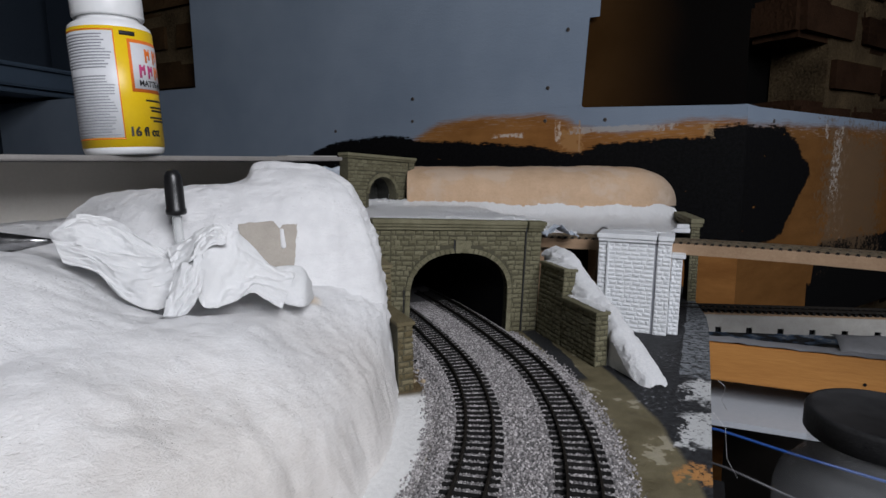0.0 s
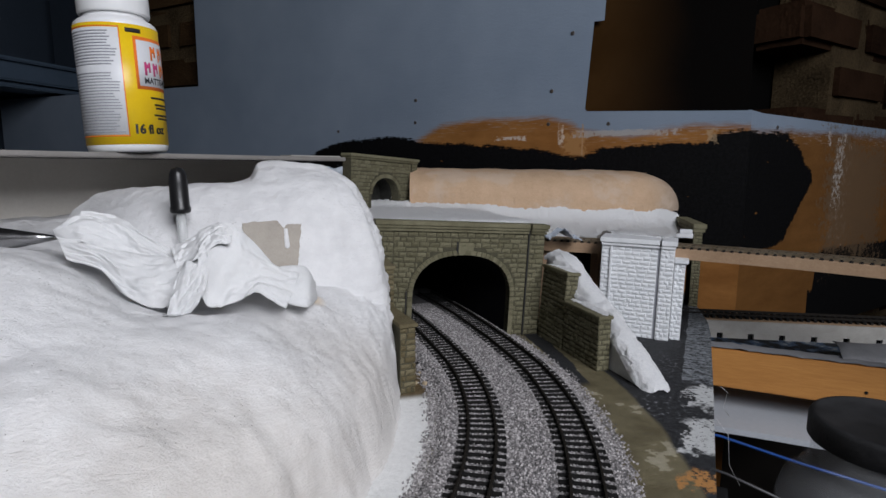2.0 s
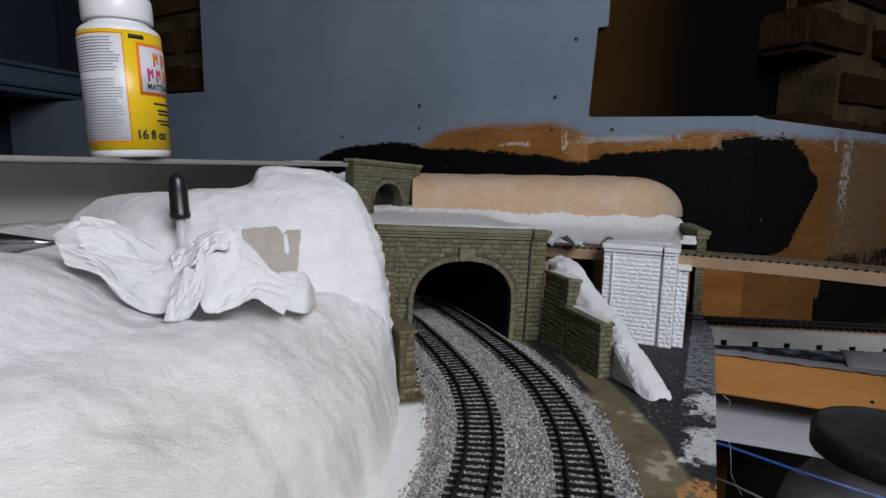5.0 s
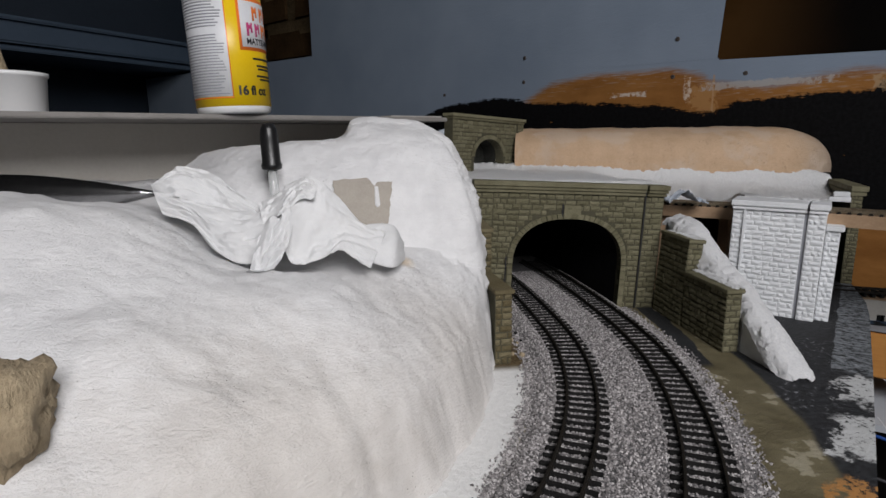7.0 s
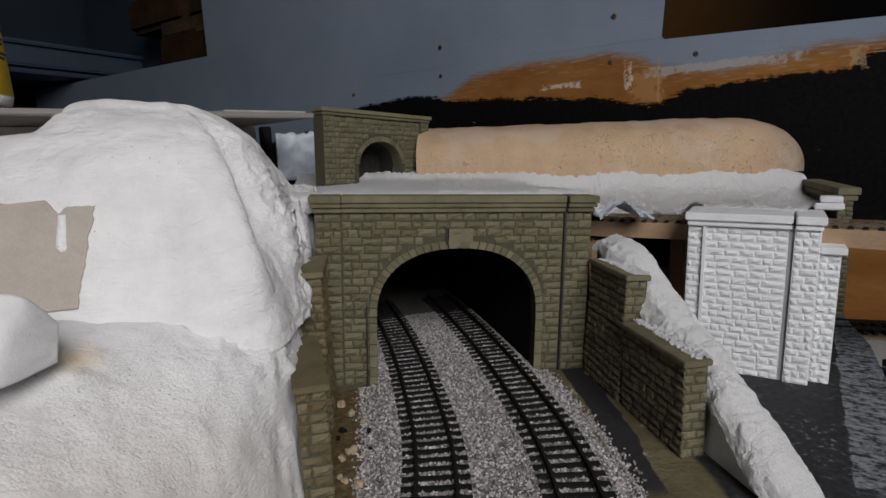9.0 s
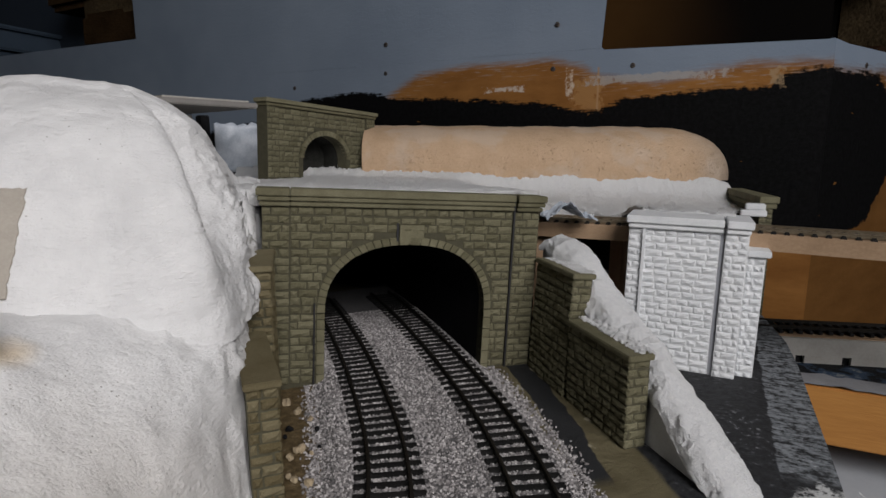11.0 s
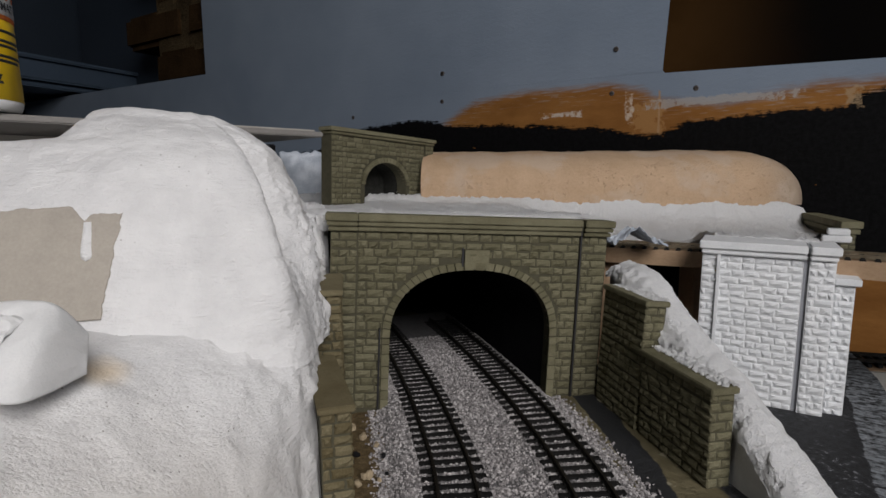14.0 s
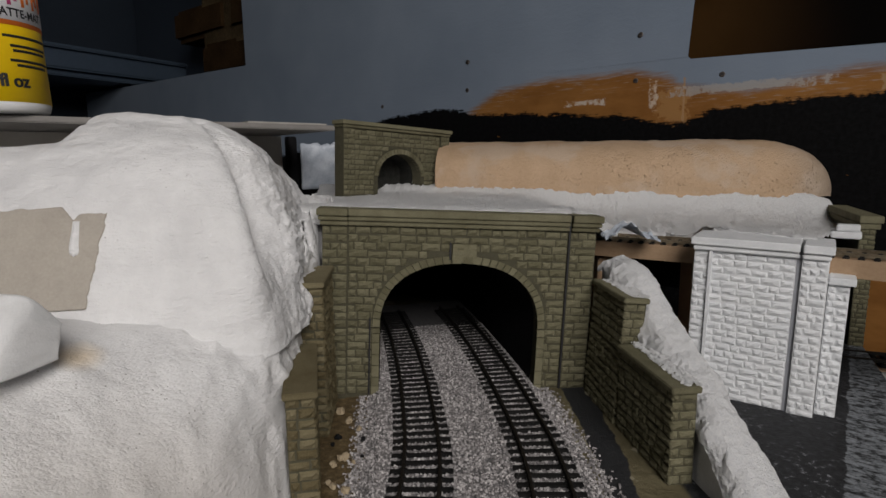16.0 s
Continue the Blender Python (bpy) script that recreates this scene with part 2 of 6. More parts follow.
def ground_material():
    """Baseboard: black paint, an olive-brown painted curve beside the track, worn pale edge, white plaster skirt."""
    m, nt, b, co = start("painted_baseboard", 0.7)
    sep = nt.nodes.new("ShaderNodeSeparateXYZ")
    nt.links.new(co, sep.inputs[0])
    x, y, z = sep.outputs
    n1, n2 = noise_tex(nt, co, 35, 5), noise_tex(nt, co, 260, 6, 0.7)
    dist = nt.nodes.new("ShaderNodeVectorMath")
    dist.operation = "DISTANCE"
    dist.inputs[1].default_value = (-0.421, -0.065, 0)
    nt.links.new(co, dist.inputs[0])
    r = math_node(nt, "ADD", dist.outputs["Value"], math_node(nt, "MULTIPLY", math_node(nt, "SUBTRACT", n1, 0.5), 0.010))
    black = ramp(nt, n2, [(0.4, (0.006, 0.0065, 0.008)), (0.62, (0.026, 0.028, 0.032))])
    flecks = math_node(nt, "MULTIPLY", smooth(nt, n2, 0.57, 0.63), smooth(nt, n1, 0.47, 0.60))
    black = mix_col(nt, math_node(nt, "MULTIPLY", flecks, 0.75), black, (0.30, 0.31, 0.33))
    olive = ramp(nt, n1, [(0.35, (0.095, 0.078, 0.040)), (0.58, (0.155, 0.132, 0.075)), (0.60, (0.30, 0.27, 0.19)), (0.72, (0.34, 0.31, 0.23))])
    col = mix_col(nt, smooth(nt, r, 0.521, 0.517), black, olive)
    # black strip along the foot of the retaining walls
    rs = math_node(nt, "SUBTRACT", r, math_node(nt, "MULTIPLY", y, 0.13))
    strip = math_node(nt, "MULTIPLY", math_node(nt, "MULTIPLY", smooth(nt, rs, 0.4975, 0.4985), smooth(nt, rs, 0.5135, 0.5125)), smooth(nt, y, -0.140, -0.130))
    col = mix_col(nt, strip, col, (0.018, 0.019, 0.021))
    # pale worn band along the free edge
    e = math_node(nt, "ADD", math_node(nt, "MULTIPLY", x, 0.7543), math_node(nt, "MULTIPLY", y, -0.6565))
    e = math_node(nt, "ADD", e, math_node(nt, "MULTIPLY", math_node(nt, "SUBTRACT", n1, 0.5), 0.006))
    f = math_node(nt, "ADD", math_node(nt, "MULTIPLY", x, 0.6565), math_node(nt, "MULTIPLY", y, 0.7543))
    cmb = nt.nodes.new("ShaderNodeCombineXYZ")
    nt.links.new(math_node(nt, "MULTIPLY", e, 0.32), cmb.inputs[0])
    nt.links.new(f, cmb.inputs[1])
    brush = math_node(nt, "ADD", math_node(nt, "MULTIPLY", noise_tex(nt, cmb.outputs[0], 260, 5, 0.7), 0.55), math_node(nt, "MULTIPLY", n2, 0.45))
    edge = math_node(nt, "ADD", e, math_node(nt, "MULTIPLY", math_node(nt, "SUBTRACT", brush, 0.5), 0.006))
    wear = math_node(nt, "MULTIPLY", smooth(nt, edge, 0.2075, 0.2085), smooth(nt, f, -0.022, -0.012))
    col = mix_col(nt, math_node(nt, "MULTIPLY", wear, smooth(nt, brush, 0.42, 0.58)), col, (0.23, 0.25, 0.27))
    col = mix_col(nt, math_node(nt, "MULTIPLY", wear, smooth(nt, brush, 0.60, 0.64)), col, (0.55, 0.57, 0.58))
    # two patches of torn white fibre, and bare orange fibre at the corner
    torn = noise_tex(nt, co, 75, 6, 0.75)
    for f0, f1, f2, f3, c in ((-0.070, -0.058, -0.030, -0.022, (0.52, 0.53, 0.53)), (-0.140, -0.130, -0.094, -0.084, (0.52, 0.53, 0.53)), (-0.182, -0.176, -0.166, -0.160, (0.42, 0.20, 0.06))):
        fj = math_node(nt, "ADD", f, math_node(nt, "MULTIPLY", math_node(nt, "SUBTRACT", torn, 0.5), 0.085))
        ej = math_node(nt, "ADD", e, math_node(nt, "MULTIPLY", math_node(nt, "SUBTRACT", torn, 0.5), 0.055))
        tear = math_node(nt, "MULTIPLY", math_node(nt, "MULTIPLY", smooth(nt, fj, f0, f1), smooth(nt, fj, f3, f2)), smooth(nt, ej, 0.2125, 0.2165))
        col = mix_col(nt, math_node(nt, "MULTIPLY", tear, smooth(nt, n2, 0.36, 0.46)), col, c)
    # white skirt at the foot of the hill, brown further in
    skirt = math_node(nt, "MULTIPLY", smooth(nt, r, 0.372, 0.366), smooth(nt, y, -0.115, -0.13))
    white = ramp(nt, n2, [(0.3, (0.72, 0.72, 0.71)), (0.6, (0.82, 0.82, 0.81))])
    col = mix_col(nt, skirt, col, white)
    inner = math_node(nt, "MULTIPLY", smooth(nt, r, 0.390, 0.384), smooth(nt, y, -0.13, -0.115))
    col = mix_col(nt, inner, col, ramp(nt, n2, [(0.4, (0.065, 0.042, 0.016)), (0.62, (0.15, 0.105, 0.05)), (0.70, (0.36, 0.32, 0.26))]))
    nt.links.new(col, b.inputs["Base Color"])
    bump(nt, b, math_node(nt, "ADD", n2, n1), 0.0012)
    return m


def foam_hill_material():
    m, nt, b, co = start("peach_skimmed_foam", 0.85)
    sep = nt.nodes.new("ShaderNodeSeparateXYZ")
    nt.links.new(co, sep.inputs[0])
    n1, n2 = noise_tex(nt, co, 40, 4), noise_tex(nt, co, 500, 6, 0.7)
    peach = ramp(nt, math_node(nt, "ADD", math_node(nt, "MULTIPLY", n1, 0.6), math_node(nt, "MULTIPLY", n2, 0.4)), [(0.35, (0.55, 0.37, 0.228)), (0.65, (0.68, 0.478, 0.318))])
    # shade on the far end of the hill, put into the colour as grey-brown
    grey = math_node(nt, "ADD", sep.outputs[0], math_node(nt, "MULTIPLY", n1, 0.04))
    col = mix_col(nt, math_node(nt, "MULTIPLY", smooth(nt, grey, 0.34, 0.40), 0.55), peach, (0.36, 0.31, 0.26))
    skim = smooth(nt, noise_tex(nt, co, 16, 4, 0.6), 0.50, 0.62)
    col = mix_col(nt, math_node(nt, "MULTIPLY", skim, 0.55), col, (0.66, 0.53, 0.42))
    pits = nt.nodes.new("ShaderNodeTexVoronoi")
    pits.inputs["Scale"].default_value = 330
    nt.links.new(co, pits.inputs["Vector"])
    pit = math_node(nt, "MULTIPLY", smooth(nt, pits.outputs["Distance"], 0.30, 0.12), smooth(nt, noise_tex(nt, co, 55, 3), 0.46, 0.60))
    col = mix_col(nt, math_node(nt, "MULTIPLY", pit, 0.28), col, (0.40, 0.27, 0.18))
    nt.links.new(col, b.inputs["Base Color"])
    bump(nt, b, math_node(nt, "SUBTRACT", math_node(nt, "ADD", n2, math_node(nt, "MULTIPLY", n1, 0.6)), math_node(nt, "MULTIPLY", pit, 0.9)), 0.0024)
    return m


def band(nt, v, pts):
    """A piecewise height read from v: pts are (position, height) pairs, as a float curve between 0 and 1."""
    node = nt.nodes.new("ShaderNodeFloatCurve")
    lo, hi = pts[0][0], pts[-1][0]
    f = math_node(nt, "DIVIDE", math_node(nt, "SUBTRACT", v, lo), hi - lo, True)
    c = node.mapping.curves[0]
    while len(c.points) < len(pts):
        c.points.new(0.5, 0.5)
    for p, (a, h) in zip(c.points, pts):
        p.location = ((a - lo) / (hi - lo), h + 0.4)
        p.handle_type = "VECTOR"
    node.mapping.update()
    nt.links.new(f, node.inputs["Value"])
    return math_node(nt, "SUBTRACT", node.outputs[0], 0.4)


def backdrop_material(name, blue_edge, black_edge, black_low, smear_at, board=((0.17, 0.070, 0.018), (0.28, 0.128, 0.037)), scrapes=()):
    """Hardboard backdrop: blue-grey sky paint above, bare brown board, a black painted hill shape below; local x runs along, z up."""
    m, nt, b, co = start(name, 0.75)
    b.inputs["Specular IOR Level"].default_value = 0.08
    sep = nt.nodes.new("ShaderNodeSeparateXYZ")
    nt.links.new(co, sep.inputs[0])
    x, y, z = sep.outputs
    mp = nt.nodes.new("ShaderNodeMapping")
    mp.inputs["Scale"].default_value = (0.35, 1, 1)
    nt.links.new(co, mp.inputs[0])
    n1, n2 = noise_tex(nt, mp.outputs[0], 40, 6, 0.65), noise_tex(nt, co, 220, 5, 0.65)
    slow = noise_tex(nt, co, 5, 3)
    blue = ramp(nt, slow, [(0.35, (0.168, 0.208, 0.264)), (0.65, (0.205, 0.248, 0.308))])
    brown = ramp(nt, math_node(nt, "ADD", math_node(nt, "MULTIPLY", n1, 0.6), math_node(nt, "MULTIPLY", slow, 0.4)), [(0.36, board[0]), (0.64, board[1])])
    black = ramp(nt, n2, [(0.4, (0.0018, 0.0018, 0.0020)), (0.7, (0.0055, 0.0055, 0.006))])
    brush = nt.nodes.new("ShaderNodeMapping")
    brush.inputs["Scale"].default_value = (0.10, 1, 1)
    brush.inputs["Rotation"].default_value = (0, radians(7), 0)
    nt.links.new(co, brush.inputs[0])
    hairs = noise_tex(nt, brush.outputs[0], 420, 4, 0.6)
    dabs = noise_tex(nt, co, 95, 4, 0.7)
    jit = math_node(nt, "ADD", math_node(nt, "MULTIPLY", math_node(nt, "SUBTRACT", n1, 0.5), 0.018), math_node(nt, "MULTIPLY", math_node(nt, "SUBTRACT", hairs, 0.5), 0.016))
    jab = math_node(nt, "ADD", jit, math_node(nt, "MULTIPLY", math_node(nt, "SUBTRACT", dabs, 0.5), 0.016))
    zj = math_node(nt, "ADD", z, jit)
    dz = math_node(nt, "SUBTRACT", zj, band(nt, x, blue_edge))
    col = mix_col(nt, smooth(nt, dz, -0.005, 0.010), brown, blue)
    # thin streaks of the sky paint dragged over the brown
    drag = math_node(nt, "MULTIPLY", math_node(nt, "MULTIPLY", smooth(nt, dz, -0.022, -0.004), smooth(nt, dz, 0.012, 0.002)), smooth(nt, hairs, 0.53, 0.66))
    col = mix_col(nt, math_node(nt, "MULTIPLY", drag, 0.45), col, (0.30, 0.27, 0.25))
    sm = math_node(nt, "MULTIPLY", smooth(nt, math_node(nt, "ABSOLUTE", math_node(nt, "SUBTRACT", x, smear_at)), 0.05, 0.0), smooth(nt, noise_tex(nt, co, 60, 6, 0.7), 0.50, 0.62))
    sm = math_node(nt, "MULTIPLY", sm, smooth(nt, dz, 0.0, -0.02))
    col = mix_col(nt, math_node(nt, "MULTIPLY", sm, 0.55), col, (0.42, 0.37, 0.31))
    zb = math_node(nt, "ADD", z, jab)
    up = smooth(nt, math_node(nt, "SUBTRACT", zb, band(nt, x, black_edge)), 0.0022, -0.0022)
    down = smooth(nt, math_node(nt, "SUBTRACT", zb, band(nt, x, black_low)), -0.0022, 0.0022)
    nick = smooth(nt, noise_tex(nt, mp.outputs[0], 120, 3, 0.5), 0.76, 0.73)
    col = mix_col(nt, math_node(nt, "MULTIPLY", math_node(nt, "MULTIPLY", up, down), nick), col, black)
    # scrapes of thin paint: place along, height, half length, half height, colour, how closed
    fray = noise_tex(nt, co, 130, 6, 0.7)
    for sx, sz, hx, hz, sc, cut in scrapes:
        ex = math_node(nt, "DIVIDE", math_node(nt, "ABSOLUTE", math_node(nt, "SUBTRACT", x, sx)), hx)
        ez = math_node(nt, "DIVIDE", math_node(nt, "ABSOLUTE", math_node(nt, "SUBTRACT", z, sz)), hz)
        worn = math_node(nt, "ADD", math_node(nt, "MULTIPLY", math_node(nt, "SUBTRACT", dabs, 0.5), 2.6), math_node(nt, "MULTIPLY", math_node(nt, "SUBTRACT", n1, 0.5), 1.5))
        far = math_node(nt, "ADD", math_node(nt, "MAXIMUM", ex, ez), worn)
        k = math_node(nt, "MULTIPLY", smooth(nt, far, 1.12, 0.80), smooth(nt, fray, cut - 0.05, cut + 0.10))
        col = mix_col(nt, math_node(nt, "MULTIPLY", k, 0.75), col, sc)
    nt.links.new(col, b.inputs["Base Color"])
    bump(nt, b, math_node(nt, "ADD", n1, n2), 0.0004)
    return m


def ballast_material():
    m, nt, b, co = start("grey_ballast", 0.9)
    geo = nt.nodes.new("ShaderNodeNewGeometry")
    col = ramp(nt, geo.outputs["Random Per Island"], [(0.0, (0.10, 0.094, 0.094)), (0.35, (0.21, 0.197, 0.196)), (0.7, (0.33, 0.313, 0.312)), (1.0, (0.56, 0.535, 0.53))])
    nt.links.new(col, b.inputs["Base Color"])
    return m


M_hill = plaster_hill_material()
M_ground = ground_material()
M_foam = foam_hill_material()
M_ballast = ballast_material()
M_ballast_bed = surface("ballast_bed", (0.07, 0.068, 0.07), (0.20, 0.193, 0.197), 700, 2200, 0.95, relief=0.001)
M_backdrop = backdrop_material(
    "backdrop_paint_main",
    [(-1.4, 0.05), (-0.2, 0.10), (-0.06, 0.195), (0.003, 0.212), (0.0269, 0.2262), (0.053, 0.2375), (0.106, 0.2450), (0.155, 0.2468), (0.246, 0.2445), (0.285, 0.236), (0.305, 0.222), (0.365, 0.215), (0.405, 0.221), (0.455, 0.2275), (0.54, 0.226)],
    [(-1.4, 0.02), (-0.25, 0.185), (-0.2056, 0.2044), (-0.169, 0.2150), (-0.064, 0.2225), (-0.018, 0.2210), (0.006, 0.2150), (0.026, 0.2127), (0.172, 0.2033), (0.233, 0.1975), (0.282, 0.1889), (0.309, 0.1867), (0.329, 0.1972), (0.377, 0.2035), (0.414, 0.2060), (0.478, 0.2070), (0.490, 0.2200), (0.540, 0.2235)],
    [(-1.4, -0.3), (0.36, -0.3), (0.42, 0.045), (0.54, 0.05)], 0.9,
    scrapes=((0.288, 0.207, 0.0165, 0.0185, (0.33, 0.175, 0.068), 0.10), (0.182, 0.2165, 0.024, 0.0036, (0.56, 0.50, 0.44), 0.44), (0.267, 0.219, 0.0045, 0.014, (0.56, 0.47, 0.38), 0.44), (0.3015, 0.212, 0.0012, 0.022, (0.34, 0.21, 0.11), 0.30), (0.484, 0.2155, 0.0075, 0.0085, (0.31, 0.215, 0.125), 0.40), (0.365, 0.2215, 0.064, 0.0046, (0.33, 0.31, 0.29), 0.34)))
# same brown board in a darker copy, the dimmer light put into its colour
M_backdrop_side_dimmed = backdrop_material(
    "backdrop_paint_side_dimmed",
    [(0.0, 0.2215), (0.10, 0.2215), (0.24, 0.2255), (0.6, 0.224)],
    [(0.0, 0.2225), (0.105, 0.2205), (0.142, 0.203), (0.164, 0.180), (0.188, 0.168), (0.196, 0.150), (0.205, 0.135), (0.213, -0.03), (0.232, -0.03), (0.24, 0.030), (0.26, 0.038), (0.6, 0.034)],
    [(0.0, 0.05), (0.08, 0.05), (0.12, 0.06), (0.16, 0.110), (0.19, 0.145), (0.213, 0.16), (0.215, 0.0), (0.232, -0.3), (0.6, -0.3)], 0.30, ((0.105, 0.046, 0.0125), (0.165, 0.076, 0.0225)),
    scrapes=((0.36, 0.12, 0.11, 0.10, (0.125, 0.082, 0.048), 0.20), (0.283, 0.170, 0.015, 0.052, (0.42, 0.40, 0.37), 0.50), (0.240, 0.219, 0.006, 0.012, (0.40, 0.38, 0.36), 0.48)))

# ---- mesh helpers ----


def mesh_of(name, bm, material=None, shade=False):
    me = bpy.data.meshes.new(name)
    bmesh.ops.recalc_face_normals(bm, faces=bm.faces)
    bm.to_mesh(me)
    bm.free()
    if material:
        me.materials.append(material)
    if shade:
        me.shade_smooth()
    return me


def part(name, bm, material, parent, label="", shade=False, m=None):
    ob = new(name, bm if isinstance(bm, bpy.types.Mesh) else mesh_of(name, bm, material, shade))
    ob.parent = parent
    if m is not None:
        ob.matrix_basis = m
    if label:
        ob["label"] = label
    return ob


def thing(name, m, label, category, group="", kind=""):
    ob = new(name)
    ob.empty_display_size = 0.01
    ob.matrix_basis = m
    return tagged(ob, label, category, group, kind)


def solid(name, bm, material, label, category, kind="", m=None, shade=False, group=""):
    ob = new(name, mesh_of(name, bm, material, shade))
    if m is not None:
        ob.matrix_basis = m
    return tagged(ob, label, category, group, kind)


def box(x0, y0, z0, x1, y1, z1, bevel=0.0, bm=None):
    bm = bm or bmesh.new()
    made = bmesh.ops.create_cube(bm, size=1)["verts"]
    for v in made:
        v.co = Vector(((x0 + x1) / 2 + v.co.x * (x1 - x0), (y0 + y1) / 2 + v.co.y * (y1 - y0), (z0 + z1) / 2 + v.co.z * (z1 - z0)))
    if bevel:
        es = {e for v in made for e in v.link_edges}
        bmesh.ops.bevel(bm, geom=list(es), offset=bevel, segments=2, affect="EDGES")
    return bm


def prism(points, z0, z1, bm=None):
    """A plan outline raised from z0 to z1."""
    bm = bm or bmesh.new()
    lo = [bm.verts.new((x, y, z0)) for x, y in points]
    hi = [bm.verts.new((x, y, z1)) for x, y in points]
    bm.faces.new(lo[::-1])
    bm.faces.new(hi)
    n = len(points)
    for i in range(n):
        bm.faces.new((lo[i], lo[(i + 1) % n], hi[(i + 1) % n], hi[i]))
    return bm


def slab_xz(points, y0, y1, bm=None):
    """An upright outline in x and z given depth from y0 to y1."""
    bm = bm or bmesh.new()
    a = [bm.verts.new((x, y0, z)) for x, z in points]
    b = [bm.verts.new((x, y1, z)) for x, z in points]
    bm.faces.new(a)
    bm.faces.new(b[::-1])
    n = len(points)
    for i in range(n):
        bm.faces.new((a[i], b[i], b[(i + 1) % n], a[(i + 1) % n]))
    return bm


def lathe(profile, steps=40, bm=None):
    """A turned form: profile of (radius, height) from bottom to top."""
    bm = bm or bmesh.new()
    rings = []
    for r, z in profile:
        if r < 1e-6:
            rings.append([bm.verts.new((0, 0, z))])
        else:
            rings.append([bm.verts.new((r * math.cos(2 * math.pi * k / steps), r * math.sin(2 * math.pi * k / steps), z)) for k in range(steps)])
    for a, b in zip(rings, rings[1:]):
        for k in range(steps):
            l = (k + 1) % steps
            if len(a) == 1 and len(b) > 1:
                bm.faces.new((a[0], b[k], b[l]))
            elif len(b) == 1 and len(a) > 1:
                bm.faces.new((a[k], a[l], b[0]))
            elif len(a) > 1:
                bm.faces.new((a[k], a[l], b[l], b[k]))
    return bm


def tube(points, r, steps=8, bm=None):
    bm = bm or bmesh.new()
    pts = [Vector(p) for p in points]
    rings = []
    for i, p in enumerate(pts):
        d = (pts[min(i + 1, len(pts) - 1)] - pts[max(i - 1, 0)]).normalized()
        u = d.orthogonal().normalized() if not rings else (last - d * last.dot(d)).normalized()
        last = u
        v = d.cross(u)
        rr = r[i] if isinstance(r, (list, tuple)) else r
        rings.append([bm.verts.new(p + u * rr * math.cos(2 * math.pi * k / steps) + v * rr * math.sin(2 * math.pi * k / steps)) for k in range(steps)])
    for a, b in zip(rings, rings[1:]):
        for k in range(steps):
            bm.faces.new((a[k], a[(k + 1) % steps], b[(k + 1) % steps], b[k]))
    bm.faces.new(rings[0][::-1])
    bm.faces.new(rings[-1])
    return bm


def grid_mesh(name, nu, nv, f, material, shade=True, back=None):
    """A sheet of points f(u, v), u and v from 0 to 1; back(u, v) closes it with a second sheet."""
    us, vs = np.linspace(0, 1, nu), np.linspace(0, 1, nv)
    pts = [tuple(f(u, v)) for u in us for v in vs]
    faces = [(i * nv + j, (i + 1) * nv + j, (i + 1) * nv + j + 1, i * nv + j + 1) for i in range(nu - 1) for j in range(nv - 1)]
    if back:
        o = len(pts)
        pts += [tuple(back(u, v)) for u in us for v in vs]
        faces += [tuple(o + k for k in q[::-1]) for q in faces]
        rim = [i * nv for i in range(nu)] + [(nu - 1) * nv + j for j in range(1, nv)] + [i * nv + nv - 1 for i in range(nu - 2, -1, -1)] + [j for j in range(nv - 2, 0, -1)]
        for a, b in zip(rim, rim[1:] + rim[:1]):
            faces.append((b, a, a + o, b + o))
    me = bpy.data.meshes.new(name)
    me.from_pydata(pts, [], faces)
    me.materials.append(material)
    if shade:
        me.shade_smooth()
    return me


def fbm(x, y, z, octaves=4, h=0.8):
    return noise.fractal(Vector((x, y, z)), h, 2.0, octaves)


def sstep(a, b, v):
    t = max(0.0, min(1.0, (v - a) / (b - a)))
    return t * t * (3 - 2 * t)


def lerp_table(table, v):
    for (a, p), (b, q) in zip(table, table[1:]):
        if v <= b:
            k = max(0.0, min(1.0, (v - a) / (b - a)))
            return p + (q - p) * k
    return table[-1][1]


# ---- stone facing: single blocks with chamfered, uneven faces ----
BLOCKS = {}


